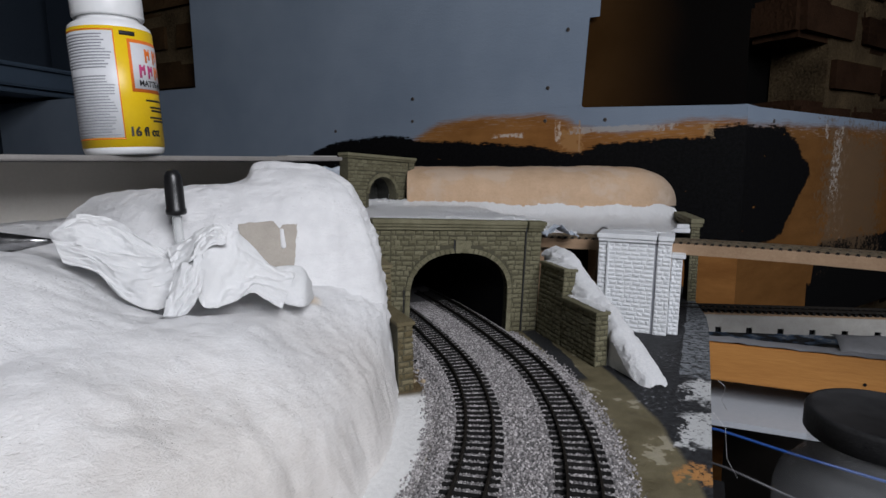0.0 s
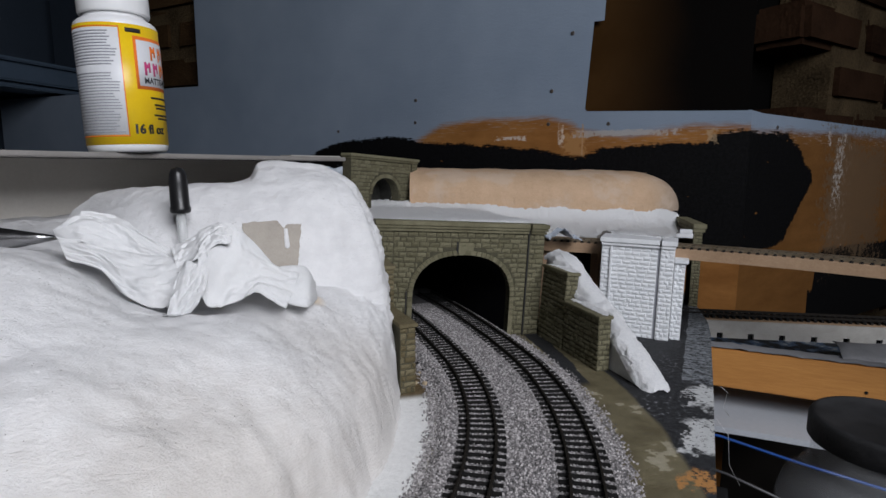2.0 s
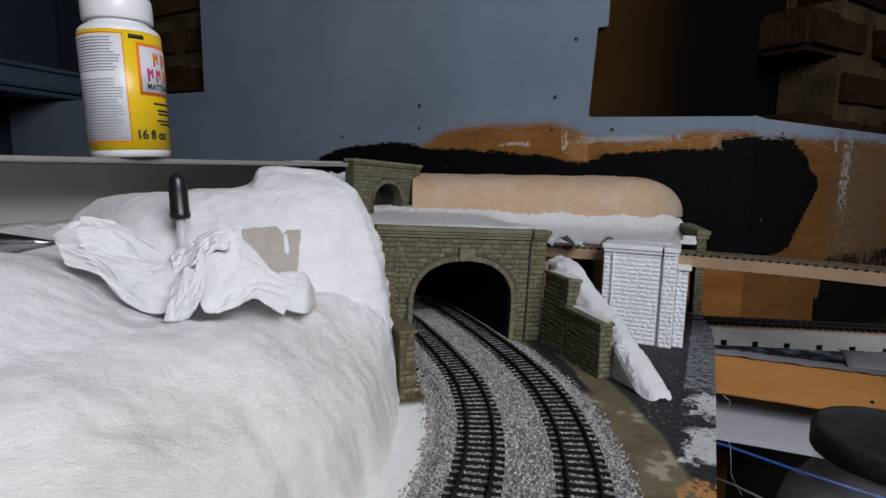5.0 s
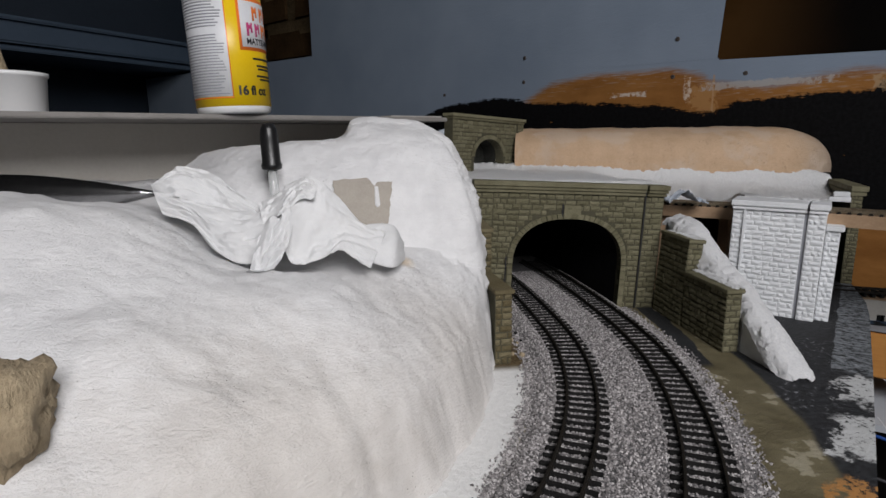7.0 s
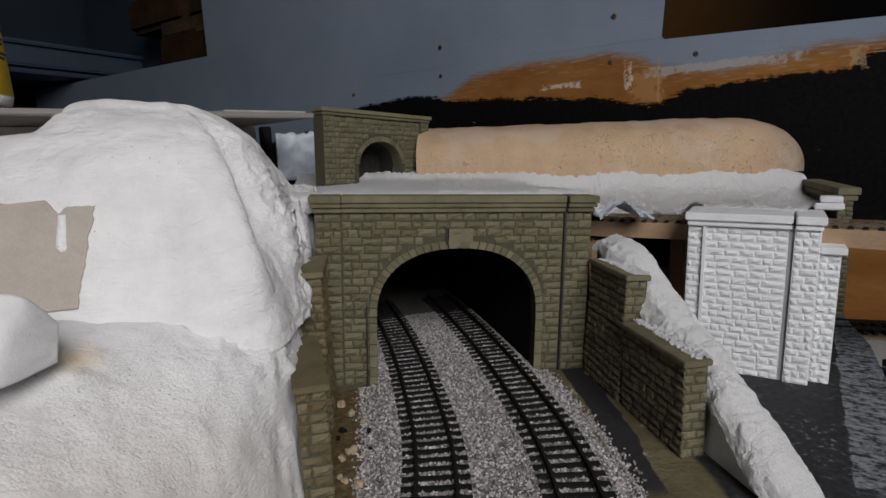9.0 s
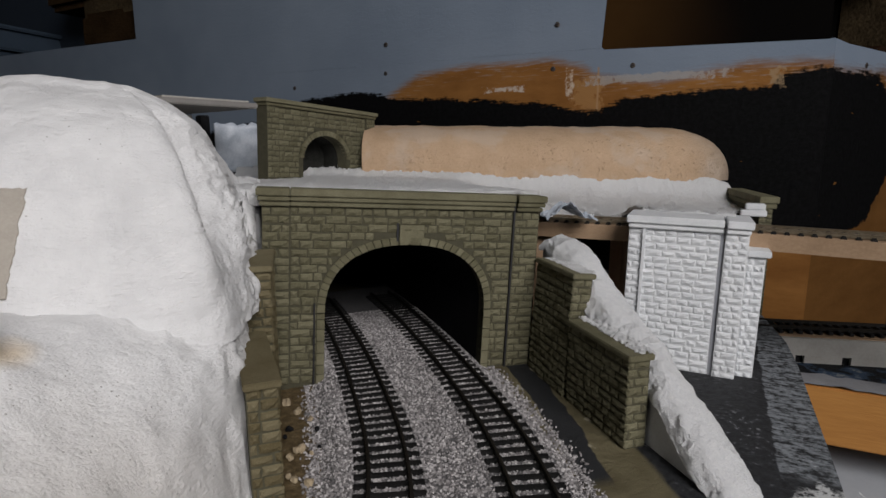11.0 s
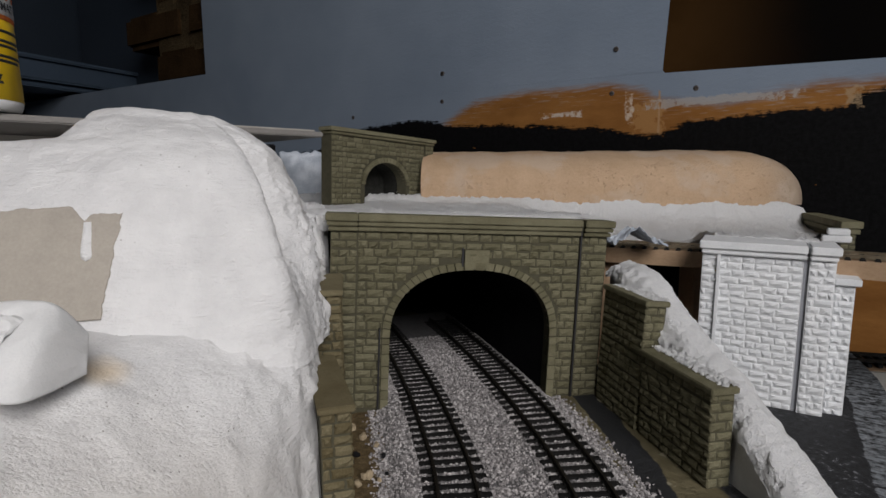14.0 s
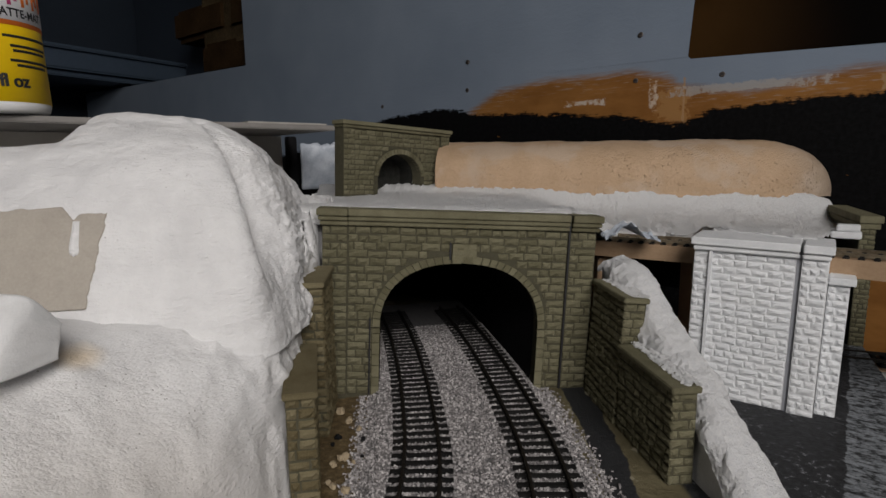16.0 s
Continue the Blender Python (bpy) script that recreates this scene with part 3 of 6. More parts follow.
def block_mesh(w, h, material, variant, depth=0.0009, inset=0.0006):
    """A rock-faced stone w by h in x and z, standing towards -y, in a few shared variants."""
    key = (round(w, 4), round(h, 4), material.name, variant, depth)
    if key not in BLOCKS:
        rnd = random.Random(hash((round(w * 1e4), round(h * 1e4), variant)) & 0xFFFF)
        bm = bmesh.new()
        nx, nz = 4, 3
        lean, tip = rnd.uniform(-0.5, 0.5), rnd.uniform(-0.3, 0.3)
        grid = []
        for i in range(nx):
            col = []
            for k in range(nz):
                u, v = i / (nx - 1), k / (nz - 1)
                edge = u in (0, 1) or v in (0, 1)
                px = inset + (w - 2 * inset) * u + rnd.uniform(-0.5, 0.5) * inset
                pz = inset + (h - 2 * inset) * v + rnd.uniform(-0.5, 0.5) * inset
                d = depth * ((0.50 if edge else 1.15) + lean * (u - 0.5) + tip * (v - 0.5) + rnd.uniform(-0.25, 0.30))
                col.append(bm.verts.new((px, -d, pz)))
            grid.append(col)
        for i in range(nx - 1):
            for k in range(nz - 1):
                bm.faces.new((grid[i][k], grid[i + 1][k], grid[i + 1][k + 1], grid[i][k + 1]))
        rim = [grid[i][0] for i in range(nx)] + [grid[-1][k] for k in range(1, nz)] + [grid[i][-1] for i in range(nx - 2, -1, -1)] + [grid[0][k] for k in range(nz - 2, 0, -1)]
        base = [bm.verts.new((min(max((v.co.x - inset) * w / (w - 2 * inset), 0), w), 0, min(max((v.co.z - inset) * h / (h - 2 * inset), 0), h))) for v in rim]
        for k in range(len(rim)):
            n = (k + 1) % len(rim)
            bm.faces.new((base[k], base[n], rim[n], rim[k]))
        BLOCKS[key] = mesh_of("stone_block", bm, material)
    return BLOCKS[key]


BLOCK_COUNT = collections.Counter()
MORE_BLOCKS = collections.defaultdict(list)


def stone_face(parent, m, x0, x1, z0, z1, material, bw=0.0076, bh=0.0038, hole=None, seed=1, gap=0.00045, depth=0.0006):
    """Courses of single stone blocks on an upright face: local x along, z up, facing -y, under the pose m of the parent."""
    rnd = random.Random(seed)
    rows = max(1, round((z1 - z0) / bh))
    h = (z1 - z0) / rows
    for i in range(rows):
        z = z0 + i * h
        x = x0
        first = True
        z += rnd.uniform(-0.0002, 0.0002)
        while x < x1 - 1e-5:
            w = rnd.choice((0.62, 0.8, 0.95, 1.0, 1.2)) * bw
            if first and i % 2:
                w *= 0.55
            first = False
            e = min(x + w, x1)
            if x1 - e < bw * 0.4:
                e = x1
            a, b = x, e
            if hole:
                lim = hole(z, z + h)
                if lim:
                    if a >= lim[0] and b <= lim[1]:
                        x = e
                        continue
                    if a < lim[0] < b:
                        b = lim[0]
                    elif a < lim[1] < b:
                        a = lim[1]
            if b - a > 0.0012:
                hh = (h - gap) * rnd.choice((1.0, 1.0, 0.92, 0.86, 1.06))
                w_r = round((b - a - gap) / 0.0004) * 0.0004
                if w_r > 0.0008:
                    BLOCK_COUNT[parent.name] += 1
                    if BLOCK_COUNT[parent.name] > 300:
                        MORE_BLOCKS[parent.name].append((block_mesh(w_r, hh, material, rnd.randrange(4), depth), m @ pose(a + gap / 2, 0, z + gap / 2, 0, rnd.uniform(-1.5, 1.5), 0)))
                        x = e
                        continue
                    part("stone_block", block_mesh(w_r, hh, material, rnd.randrange(4), depth), None, parent, m=m @ pose(a + gap / 2, 0, z + gap / 2, 0, rnd.uniform(-1.5, 1.5), 0))
            x = e


# ---- the painted backdrop and the room ----
A = Vector((0.075, 0.490, 0))
ALONG = math.degrees(math.atan2(-0.679, 0.734))
WALL = pose(A.x, A.y, 0, 0, 0, ALONG)
tagged(new("backdrop_main", mesh_of("backdrop_main", slab_xz(
    [(-1.36, -0.35), (0.5325, -0.35), (0.5325, 0.249), (0.306, 0.256), (0.300, 0.263), (-0.545, 0.263), (-0.545, 0.341), (-0.75, 0.343), (-1.36, 0.348)], 0.0, 0.004), M_backdrop)),
    "hardboard backdrop, brown and black paint below blue-grey sky", "backdrop", kind="structure").matrix_basis = WALL
tagged(new("backdrop_upper", mesh_of("backdrop_upper", slab_xz(
    [(-0.548, 0.2615), (0.3035, 0.2580), (0.312, 0.388), (0.327, 0.388), (0.335, 0.62), (0.335, 1.2), (-0.548, 1.2)], -0.0004, -0.0001), M_backdrop)),
    "upper hardboard sheet painted plain blue-grey", "backdrop", kind="structure").matrix_basis = WALL
SIDE = pose(0.466, 0.130, 0, 0, 0, 16.9)
tagged(new("backdrop_side", mesh_of("backdrop_side", slab_xz([(-0.0015, -0.10), (1.2, -0.10), (1.2, 0.232), (0.49, 0.241), (0.03, 0.247), (-0.0015, 0.250)], 0.0, 0.004), M_backdrop_side_dimmed)),
    "hardboard backdrop panel, half painted black with white smears", "backdrop", kind="structure").matrix_basis = SIDE
for s, z, w in ((0.003, 0.286, WALL), (0.001, 0.247, WALL), (0.280, 0.374, WALL), (0.250, 0.289, WALL), (0.246, 0.238, WALL), (0.340, 0.236, WALL), (0.073, 0.229, SIDE), (-0.17, 0.235, WALL)):
    sc = thing("countersunk_screw", w @ pose(s, -0.0018 if z > 0.26 else -0.0002, z, 90), "small dull screw head sunk in the backdrop", "screw", "backdrop screws")
    part("screw_head", lathe([(0.0030, -0.001), (0.0030, 0.0002), (0.0022, 0.0007), (0, 0.0007)], 14), M_screw, sc)
    part("screw_slot", box(-0.0024, -0.0004, 0.0005, 0.0024, 0.0004, 0.0009), M_ink, sc, "dark cross slot")

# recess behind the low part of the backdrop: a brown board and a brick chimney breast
def shaded_board_material():
    """Bare brown board with the recess's shade painted as black towards one side."""
    m, nt, b, co = start("brown_board_shaded_black", 0.8)
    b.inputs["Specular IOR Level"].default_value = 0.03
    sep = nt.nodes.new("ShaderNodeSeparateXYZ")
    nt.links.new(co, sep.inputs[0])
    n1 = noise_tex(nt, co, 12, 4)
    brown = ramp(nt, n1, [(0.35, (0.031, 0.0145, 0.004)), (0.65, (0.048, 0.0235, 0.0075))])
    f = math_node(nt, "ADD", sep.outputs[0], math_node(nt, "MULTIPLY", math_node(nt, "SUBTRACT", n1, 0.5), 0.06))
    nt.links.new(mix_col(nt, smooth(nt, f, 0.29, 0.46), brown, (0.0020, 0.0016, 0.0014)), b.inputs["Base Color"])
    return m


tagged(new("recess_board", mesh_of("recess_board", slab_xz([(0.25, 0.18), (0.528, 0.18), (0.528, 1.2), (0.25, 1.2)], 0.012, 0.016), shaded_board_material())),
       "bare brown board behind the backdrop, shade painted black on one side", "board", kind="structure").matrix_basis = WALL
# black sheet added where the recess only lies in deep shade
tagged(new("recess_back", mesh_of("recess_back", slab_xz([(-0.03, 0.1), (1.25, 0.1), (1.25, 1.2), (-0.03, 1.2)], 0.17, 0.18), M_recess_shade)),
       "black sheet standing in for the darkness of the recess", "board", kind="structure").matrix_basis = SIDE
tagged(new("wall_back", mesh_of("wall_back", box(-1.36, 0.16, -0.75, -0.4, 0.20, 2.2), M_wall_blue)), "dark blue-grey painted wall behind the backdrop", "wall", kind="structure").matrix_basis = WALL


def brick_stack(name, m, cols, rows, label, seed, face=M_brick):
    rnd = random.Random(seed)
    st = thing(name, m, label, "brickwork", kind="structure")
    L, H, J = 0.215, 0.072, 0.016
    part("mortar_core", box(0.0, 0.010, -0.35, cols * (L + J), 0.11, rows * (H + J) - 0.35), M_mortar, st, "pale crumbling mortar")
    shared = []
    for k in range(4):
        bm = box(0, 0, 0, L, 0.10, H, 0.011)
        bmesh.ops.subdivide_edges(bm, edges=[e for e in bm.edges if e.calc_length() > 0.05], cuts=3, use_grid_fill=True)
        for v in bm.verts:
            n = fbm(v.co.x * 18 + k * 9, v.co.y * 18, v.co.z * 18)
            v.co += Vector((0.2, 1, 0.4)) * n * 0.004
        shared.append(mesh_of("brick", bm, face))
    for r in range(rows):
        off = 0.0 if r % 2 else -(L + J) / 2
        for c in range(cols + 1):
            x = off + c * (L + J)
            if x < -0.12 or x > cols * (L + J) - 0.1:
                continue
            part("brick", shared[rnd.randrange(4)], None, st, m=pose(x + rnd.uniform(-0.004, 0.004), rnd.uniform(-0.003, 0.003), r * (H + J) - 0.35 + J, 0, rnd.uniform(-1, 1), 0))
    return st


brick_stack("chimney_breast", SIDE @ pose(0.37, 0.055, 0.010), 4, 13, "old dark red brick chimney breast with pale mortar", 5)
brick_stack("brick_pier", WALL @ pose(-0.765, 0.03, 0.06), 1, 13, "narrow old brown brick pier behind the backdrop", 8, M_brick_brown)

# left wall with its ledge beam
CORNER = pose(-0.477, 1.693, 0, 0, 0, 236.8)
tagged(new("wall_left", mesh_of("wall_left", box(-0.3, -0.36, -0.75, 2.6, -0.31, 2.2), M_wall_blue)), "dark blue-grey painted wall", "wall", kind="structure").matrix_basis = CORNER
ledge = thing("ledge_beam", CORNER, "blue-grey painted timber ledge along the wall", "beam", kind="structure")
part("beam_face", box(-0.02, -0.308, 0.366, 2.3, 0.080, 0.4105, 0.004), M_beam_blue, ledge)
part("beam_cap", box(-0.02, -0.308, 0.411, 2.3, 0.092, 0.420, 0.003), M_beam_blue, ledge)
part("beam_trim", box(-0.02, -0.050, 0.353, 2.3, 0.060, 0.3655, 0.003), M_beam_blue, ledge)

# plain shell that closes the room, with the window behind the camera
tagged(new("floor", mesh_of("floor", box(-2.6, -2.3, -0.80, 2.2, 2.2, -0.75), M_floorboard)), "dark worn floorboards", "floor", kind="structure")
tagged(new("ceiling", mesh_of("ceiling", box(-2.6, -2.3, 2.2, 2.2, 2.2, 2.25), M_room)), "plain ceiling", "ceiling", kind="structure")
tagged(new("wall_east", mesh_of("wall_east", box(1.70, -2.3, -0.75, 1.75, 2.2, 2.2), M_room)), "plain painted wall", "wall", kind="structure")
tagged(new("wall_west", mesh_of("wall_west", box(-2.55, -2.3, -0.75, -2.5, 2.2, 2.2), M_room)), "plain painted wall", "wall", kind="structure")
tagged(new("wall_north", mesh_of("wall_north", box(-2.5, 2.1, -0.75, 1.7, 2.15, 2.2), M_room)), "plain painted wall", "wall", kind="structure")
sw = bmesh.new()
for x0, x1, z0, z1 in ((-2.5, -0.20, -0.75, 2.2), (0.56, 1.7, -0.75, 2.2), (-0.20, 0.56, -0.75, 0.44), (-0.20, 0.56, 1.20, 2.2)):
    box(x0, -1.37, z0, x1, -1.29, z1, 0, sw)
tagged(new("wall_south", mesh_of("wall_south", sw, M_room)), "plain painted wall with a high window opening", "wall", kind="structure")
win = thing("window_1", pose(0.18, -1.33, 0.44), "white framed window that lights the room", "window", kind="structure")
part("window_sill", box(-0.379, -0.03, 0.001, 0.379, 0.03, 0.03, 0.004), M_white_card, win)
for x in (-0.379, 0.349):
    part("window_frame", box(x, -0.03, 0.031, x + 0.03, 0.02, 0.759, 0.003), M_white_card, win)

# ---- baseboard, ballast and tracks ----
BOARD = [(-1.0, -1.0), (-0.565, -1.0), (0.080, -0.259), (0.172, -0.154), (0.262, -0.050), (0.292, -0.012), (0.330, 0.050), (0.392, 0.160), (-0.10, 0.62), (-1.0, 0.62)]
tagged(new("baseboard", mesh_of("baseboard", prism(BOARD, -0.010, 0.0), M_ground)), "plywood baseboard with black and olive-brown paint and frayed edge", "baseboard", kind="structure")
fr = thing("baseboard_frame", pose(0, 0, 0), "dark timber frame under the baseboard", "frame", kind="structure")
EDGE = math.degrees(math.atan2(0.741, 0.645))
part("frame_rail", box(0.0, 0.010, -0.095, 0.96, 0.032, -0.011), M_dark, fr, m=pose(-0.545, -1.0, 0, 0, 0, math.degrees(math.atan2(0.95, 0.83)) + 0.0))

R0, CX, CY, R1 = 0.429, -0.421, -0.065, 1.6


def line(s, u):
    """A place on the double line: s along it from the start of the curve (minus: round the hill), u across, out from the curve's centre."""
    if s < 0:
        a = s / R0
        return CX + (R0 + u) * math.cos(a), CY + (R0 + u) * math.sin(a), math.degrees(a)
    a = s / R1
    return CX + R0 - R1 + (R1 + u) * math.cos(a), CY + (R1 + u) * math.sin(a), math.degrees(a)


def bed_height(u):
    e = min(u + 0.060, 0.054 - u)
    return 0.0042 * sstep(0.0, 0.010, e) - 0.0004


tagged(new("ballast_bed", grid_mesh("ballast_bed", 260, 44, lambda a, b: (*line(-0.47 + 0.75 * a, -0.062 + 0.118 * b)[:2], bed_height(-0.062 + 0.118 * b) + 0.0005 * fbm(a * 300, b * 60, 0)), M_ballast_bed)),
       "bed of fine grey ballast under the double track", "ballast", kind="stuff")


def scatter_stones(name, n, place, size, material, seed):
    """Many loose little stones joined in one mesh."""
    rng = np.random.default_rng(seed)
    octa = np.array([(1, 0, 0), (-1, 0, 0), (0, 1, 0), (0, -1, 0), (0, 0, 1), (0, 0, -1)], float)
    tri = np.array([(0, 2, 4), (2, 1, 4), (1, 3, 4), (3, 0, 4), (2, 0, 5), (1, 2, 5), (3, 1, 5), (0, 3, 5)])
    c = np.array([place(rng) for _ in range(n)])
    sc = size * rng.uniform(0.55, 1.25, (n, 1, 1)) * rng.uniform(0.6, 1.2, (n, 1, 3))
    q = rng.normal(size=(n, 3, 3))
    q, _ = np.linalg.qr(q)
    v = np.einsum("nij,nkj->nki", q, octa[None] * sc) + rng.normal(scale=size * 0.16, size=(n, 6, 3)) + c[:, None]
    f = tri[None] + 6 * np.arange(n)[:, None, None]
    me = bpy.data.meshes.new(name)
    me.from_pydata(v.reshape(-1, 3).tolist(), [], f.reshape(-1, 3).tolist())
    me.materials.append(material)
    return me


def ballast_place(rng):
    while True:
        s, u = rng.uniform(-0.36, 0.20), rng.uniform(-0.063, 0.057)
        if rng.random() < 0.04:
            u = float(rng.choice((-0.061 - abs(rng.normal(0, 0.0028)), 0.055 + abs(rng.normal(0, 0.0028)))))
        crib = min(abs(u + 0.029), abs(u - 0.029)) < 0.0152
        if crib and rng.random() < 0.12:
            continue
        x, y, _ = line(s, u)
        h = bed_height(u) + (0.0001 if crib else 0.0003)
        if u < -0.058 or u > 0.052:
            h = 0.0004
        return x, y, h


tagged(new("ballast_stones", scatter_stones("ballast_stones", 68000, ballast_place, 0.00085, M_ballast, 3)), "loose fine grey and white ballast stones", "ballast", kind="stuff")


def sweep(path, profile, bm=None):
    """A profile of (across, up) drawn along path rows (x, y, z, heading across in degrees)."""
    bm = bm or bmesh.new()
    rings = []
    for x, y, z, a in path:
        c, s = math.cos(radians(a)), math.sin(radians(a))
        rings.append([bm.verts.new((x + u * c, y + u * s, z + h)) for u, h in profile])
    n = len(profile)
    for p, q in zip(rings, rings[1:]):
        for k in range(n):
            bm.faces.new((p[k], p[(k + 1) % n], q[(k + 1) % n], q[k]))
    bm.faces.new(rings[0][::-1])
    bm.faces.new(rings[-1])
    return bm


RAIL = [(-0.0011, 0), (0.0011, 0), (0.0011, 0.0004), (0.0004, 0.0007), (0.0004, 0.0018), (0.0006, 0.0020), (0.0006, 0.0026), (-0.0006, 0.0026), (-0.0006, 0.0020), (-0.0004, 0.0018), (-0.0004, 0.0007), (-0.0011, 0.0004)]


def track(name, pts, label, sleepers=True, material=None):
    """Model track along pts of (x, y, z, heading across): two rails and single sleepers."""
    tr = thing(name, pose(0, 0, 0), label, "track", "model tracks")
    for u in (-0.00865, 0.00865):
        part("rail", sweep([(x + u * math.cos(radians(a)), y + u * math.sin(radians(a)), z + 0.0022, a) for x, y, z, a in pts], RAIL), material or M_rail, tr)
    sl = mesh_of("sleeper", box(-0.0150, -0.0016, 0, 0.0150, 0.0016, 0.0025, 0.0003), M_sleeper)
    ch = mesh_of("chair", box(-0.0018, -0.0011, 0.0022, 0.0018, 0.0011, 0.0031), M_sleeper)
    run = 0.0
    for p, q in zip(pts, pts[1:]):
        d = math.dist(p[:2], q[:2])
        while run < d:
            k = run / d
            m = pose(*(p[i] + (q[i] - p[i]) * k for i in range(3)), 0, 0, p[3] + (q[3] - p[3]) * k + random.uniform(-0.7, 0.7))
            so = part("sleeper", sl, None, tr, m=m)
            for u in (-0.00865, 0.00865):
                part("chair", ch, None, so, m=pose(u, 0, 0))
            run += 0.0073
        run -= d
    return tr


for nm, u, lb in (("inner_track", -0.029, "inner curved model track with black sleepers in grey ballast"), ("outer_track", 0.029, "outer curved model track with black sleepers in grey ballast")):
    rows = []
    for k in range(90):
        s = -0.45 + 0.70 * k / 89
        x, y, a = line(s, u)
        rows.append((x, y, 0.0026, a))
    track(nm, rows, lb)

# ---- main tunnel portal ----
PM = pose(0, 0, -0.0008, 0, 2.9, 0)
AX, AW, AS, AR, SQ = 0.0046, 0.0502, 0.0440, 0.0418, 0.86


def arch_points(n=28, grow=0.0, floor_z=-0.006):
    pts = [(AX + AW + grow, floor_z)]
    for k in range(n + 1):
        t = math.pi * k / n
        c, h = math.cos(t), math.sin(t)
        pts.append((AX + (AW + grow) * math.copysign(abs(c) ** SQ, c), AS + (AR + grow) * abs(h) ** SQ))
    pts.append((AX - AW - grow, floor_z))
    return pts


def arch_hole(za, zb, grow=0.0048):
    def half(z):
        if z <= AS:
            return AW + grow
        k = (z - AS) / (AR + grow)
        return (AW + grow) * (1 - k ** (2 / SQ)) ** (SQ / 2) if k < 1 else 0
    h = half(za)
    return (AX - h, AX + h) if h > 0 else None


portal = thing("double_track_tunnel_portal", PM, "olive-grey stone double-track tunnel portal with arched mouth", "tunnel portal")
outer = [(-0.0812, -0.006), (-0.0812, 0.113), (0.0885, 0.113), (0.0885, -0.006)]
part("portal_wall", slab_xz(outer + arch_points(), 0.0, 0.009), M_olive_joint, portal, "recessed mortar joints")
stone_face(portal, pose(0, 0, 0), -0.0657, 0.0710, 0.0, 0.1075, M_olive, bw=0.0098, bh=0.0050, hole=arch_hole, seed=2, depth=0.0010)
for x0, x1, nm in ((-0.0812, -0.0660, 5), (0.0722, 0.0885, 6)):
    part("pilaster", box(x0, -0.0014, -0.006, x1, 0.0, 0.1075), M_olive_joint, portal)
    stone_face(portal, pose(0, -0.0014, 0), x0, x1, 0.0, 0.1075, M_olive, bw=0.0095, bh=0.0050, seed=nm, depth=0.0010)
n_v = 34
for k in range(n_v):
    t0, t1 = math.pi * k / n_v + 0.006, math.pi * (k + 1) / n_v - 0.006
    bm = bmesh.new()
    ring = []
    for t, g in ((t0, 0.0), (t1, 0.0), (t1, 0.0046), (t0, 0.0044)):
        ring.append((AX + (AW + g) * math.copysign(abs(math.cos(t)) ** SQ, math.cos(t)), AS + (AR + g) * math.sin(t) ** SQ))
    part("voussoir", slab_xz(ring, -0.0010 - 0.0006 * random.random(), 0.004, bm), M_olive, portal)
for side in (-1, 1):
    z = 0.0
    while z < AS - 0.002:
        h = random.choice((0.0075, 0.009, 0.006))
        x = AX + side * AW
        part("jamb_stone", slab_xz([(x, z), (x + side * 0.0046, z), (x + side * 0.0046, min(z + h, AS) - 0.0005), (x, min(z + h, AS) - 0.0005)], -0.0016, 0.006), M_olive, portal)
        z += h
part("keystone_plate", box(-0.0022, -0.0010, 0.0862, 0.0138, 0.0, 0.0985, 0.0005), M_olive, portal, "smooth blank keystone plate")
part("keystone_slit", box(-0.0037, -0.0016, 0.0880, -0.0026, 0.0, 0.0990), M_ink, portal, "dark gap beside the keystone")
for y, z0, z1, ex in ((-0.0026, 0.1080, 0.1105, 0.0012), (-0.0038, 0.1110, 0.1135, 0.0022), (-0.0048, 0.1138, 0.1180, 0.0030)):
    part("coping_course", box(-0.0656, y, z0, 0.0709, 0.010, z1, 0.0004), M_olive, portal)
    part("coping_end", box(-0.0812 - ex, y - 0.0014, z0, -0.0659, 0.010, z1, 0.0004), M_olive, portal)
    part("coping_end", box(0.0721, y - 0.0014, z0, 0.0885 + ex, 0.010, z1, 0.0004), M_olive, portal)
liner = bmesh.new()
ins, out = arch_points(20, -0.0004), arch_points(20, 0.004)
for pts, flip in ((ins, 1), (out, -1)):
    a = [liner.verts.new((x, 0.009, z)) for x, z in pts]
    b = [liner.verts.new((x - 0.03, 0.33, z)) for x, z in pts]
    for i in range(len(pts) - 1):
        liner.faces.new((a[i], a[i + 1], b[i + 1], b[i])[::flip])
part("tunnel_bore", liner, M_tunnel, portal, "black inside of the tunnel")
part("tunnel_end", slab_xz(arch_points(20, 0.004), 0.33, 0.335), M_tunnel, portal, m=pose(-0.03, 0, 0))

# black strips laid in the upright joints in place of their shade
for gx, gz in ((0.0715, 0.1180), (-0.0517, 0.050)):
    part("groove", box(gx - 0.0005, -0.0018, 0.0, gx + 0.0005, 0.0, gz), M_ink, portal, "black strip standing in for the shade of a vertical joint")

# stepped wing walls


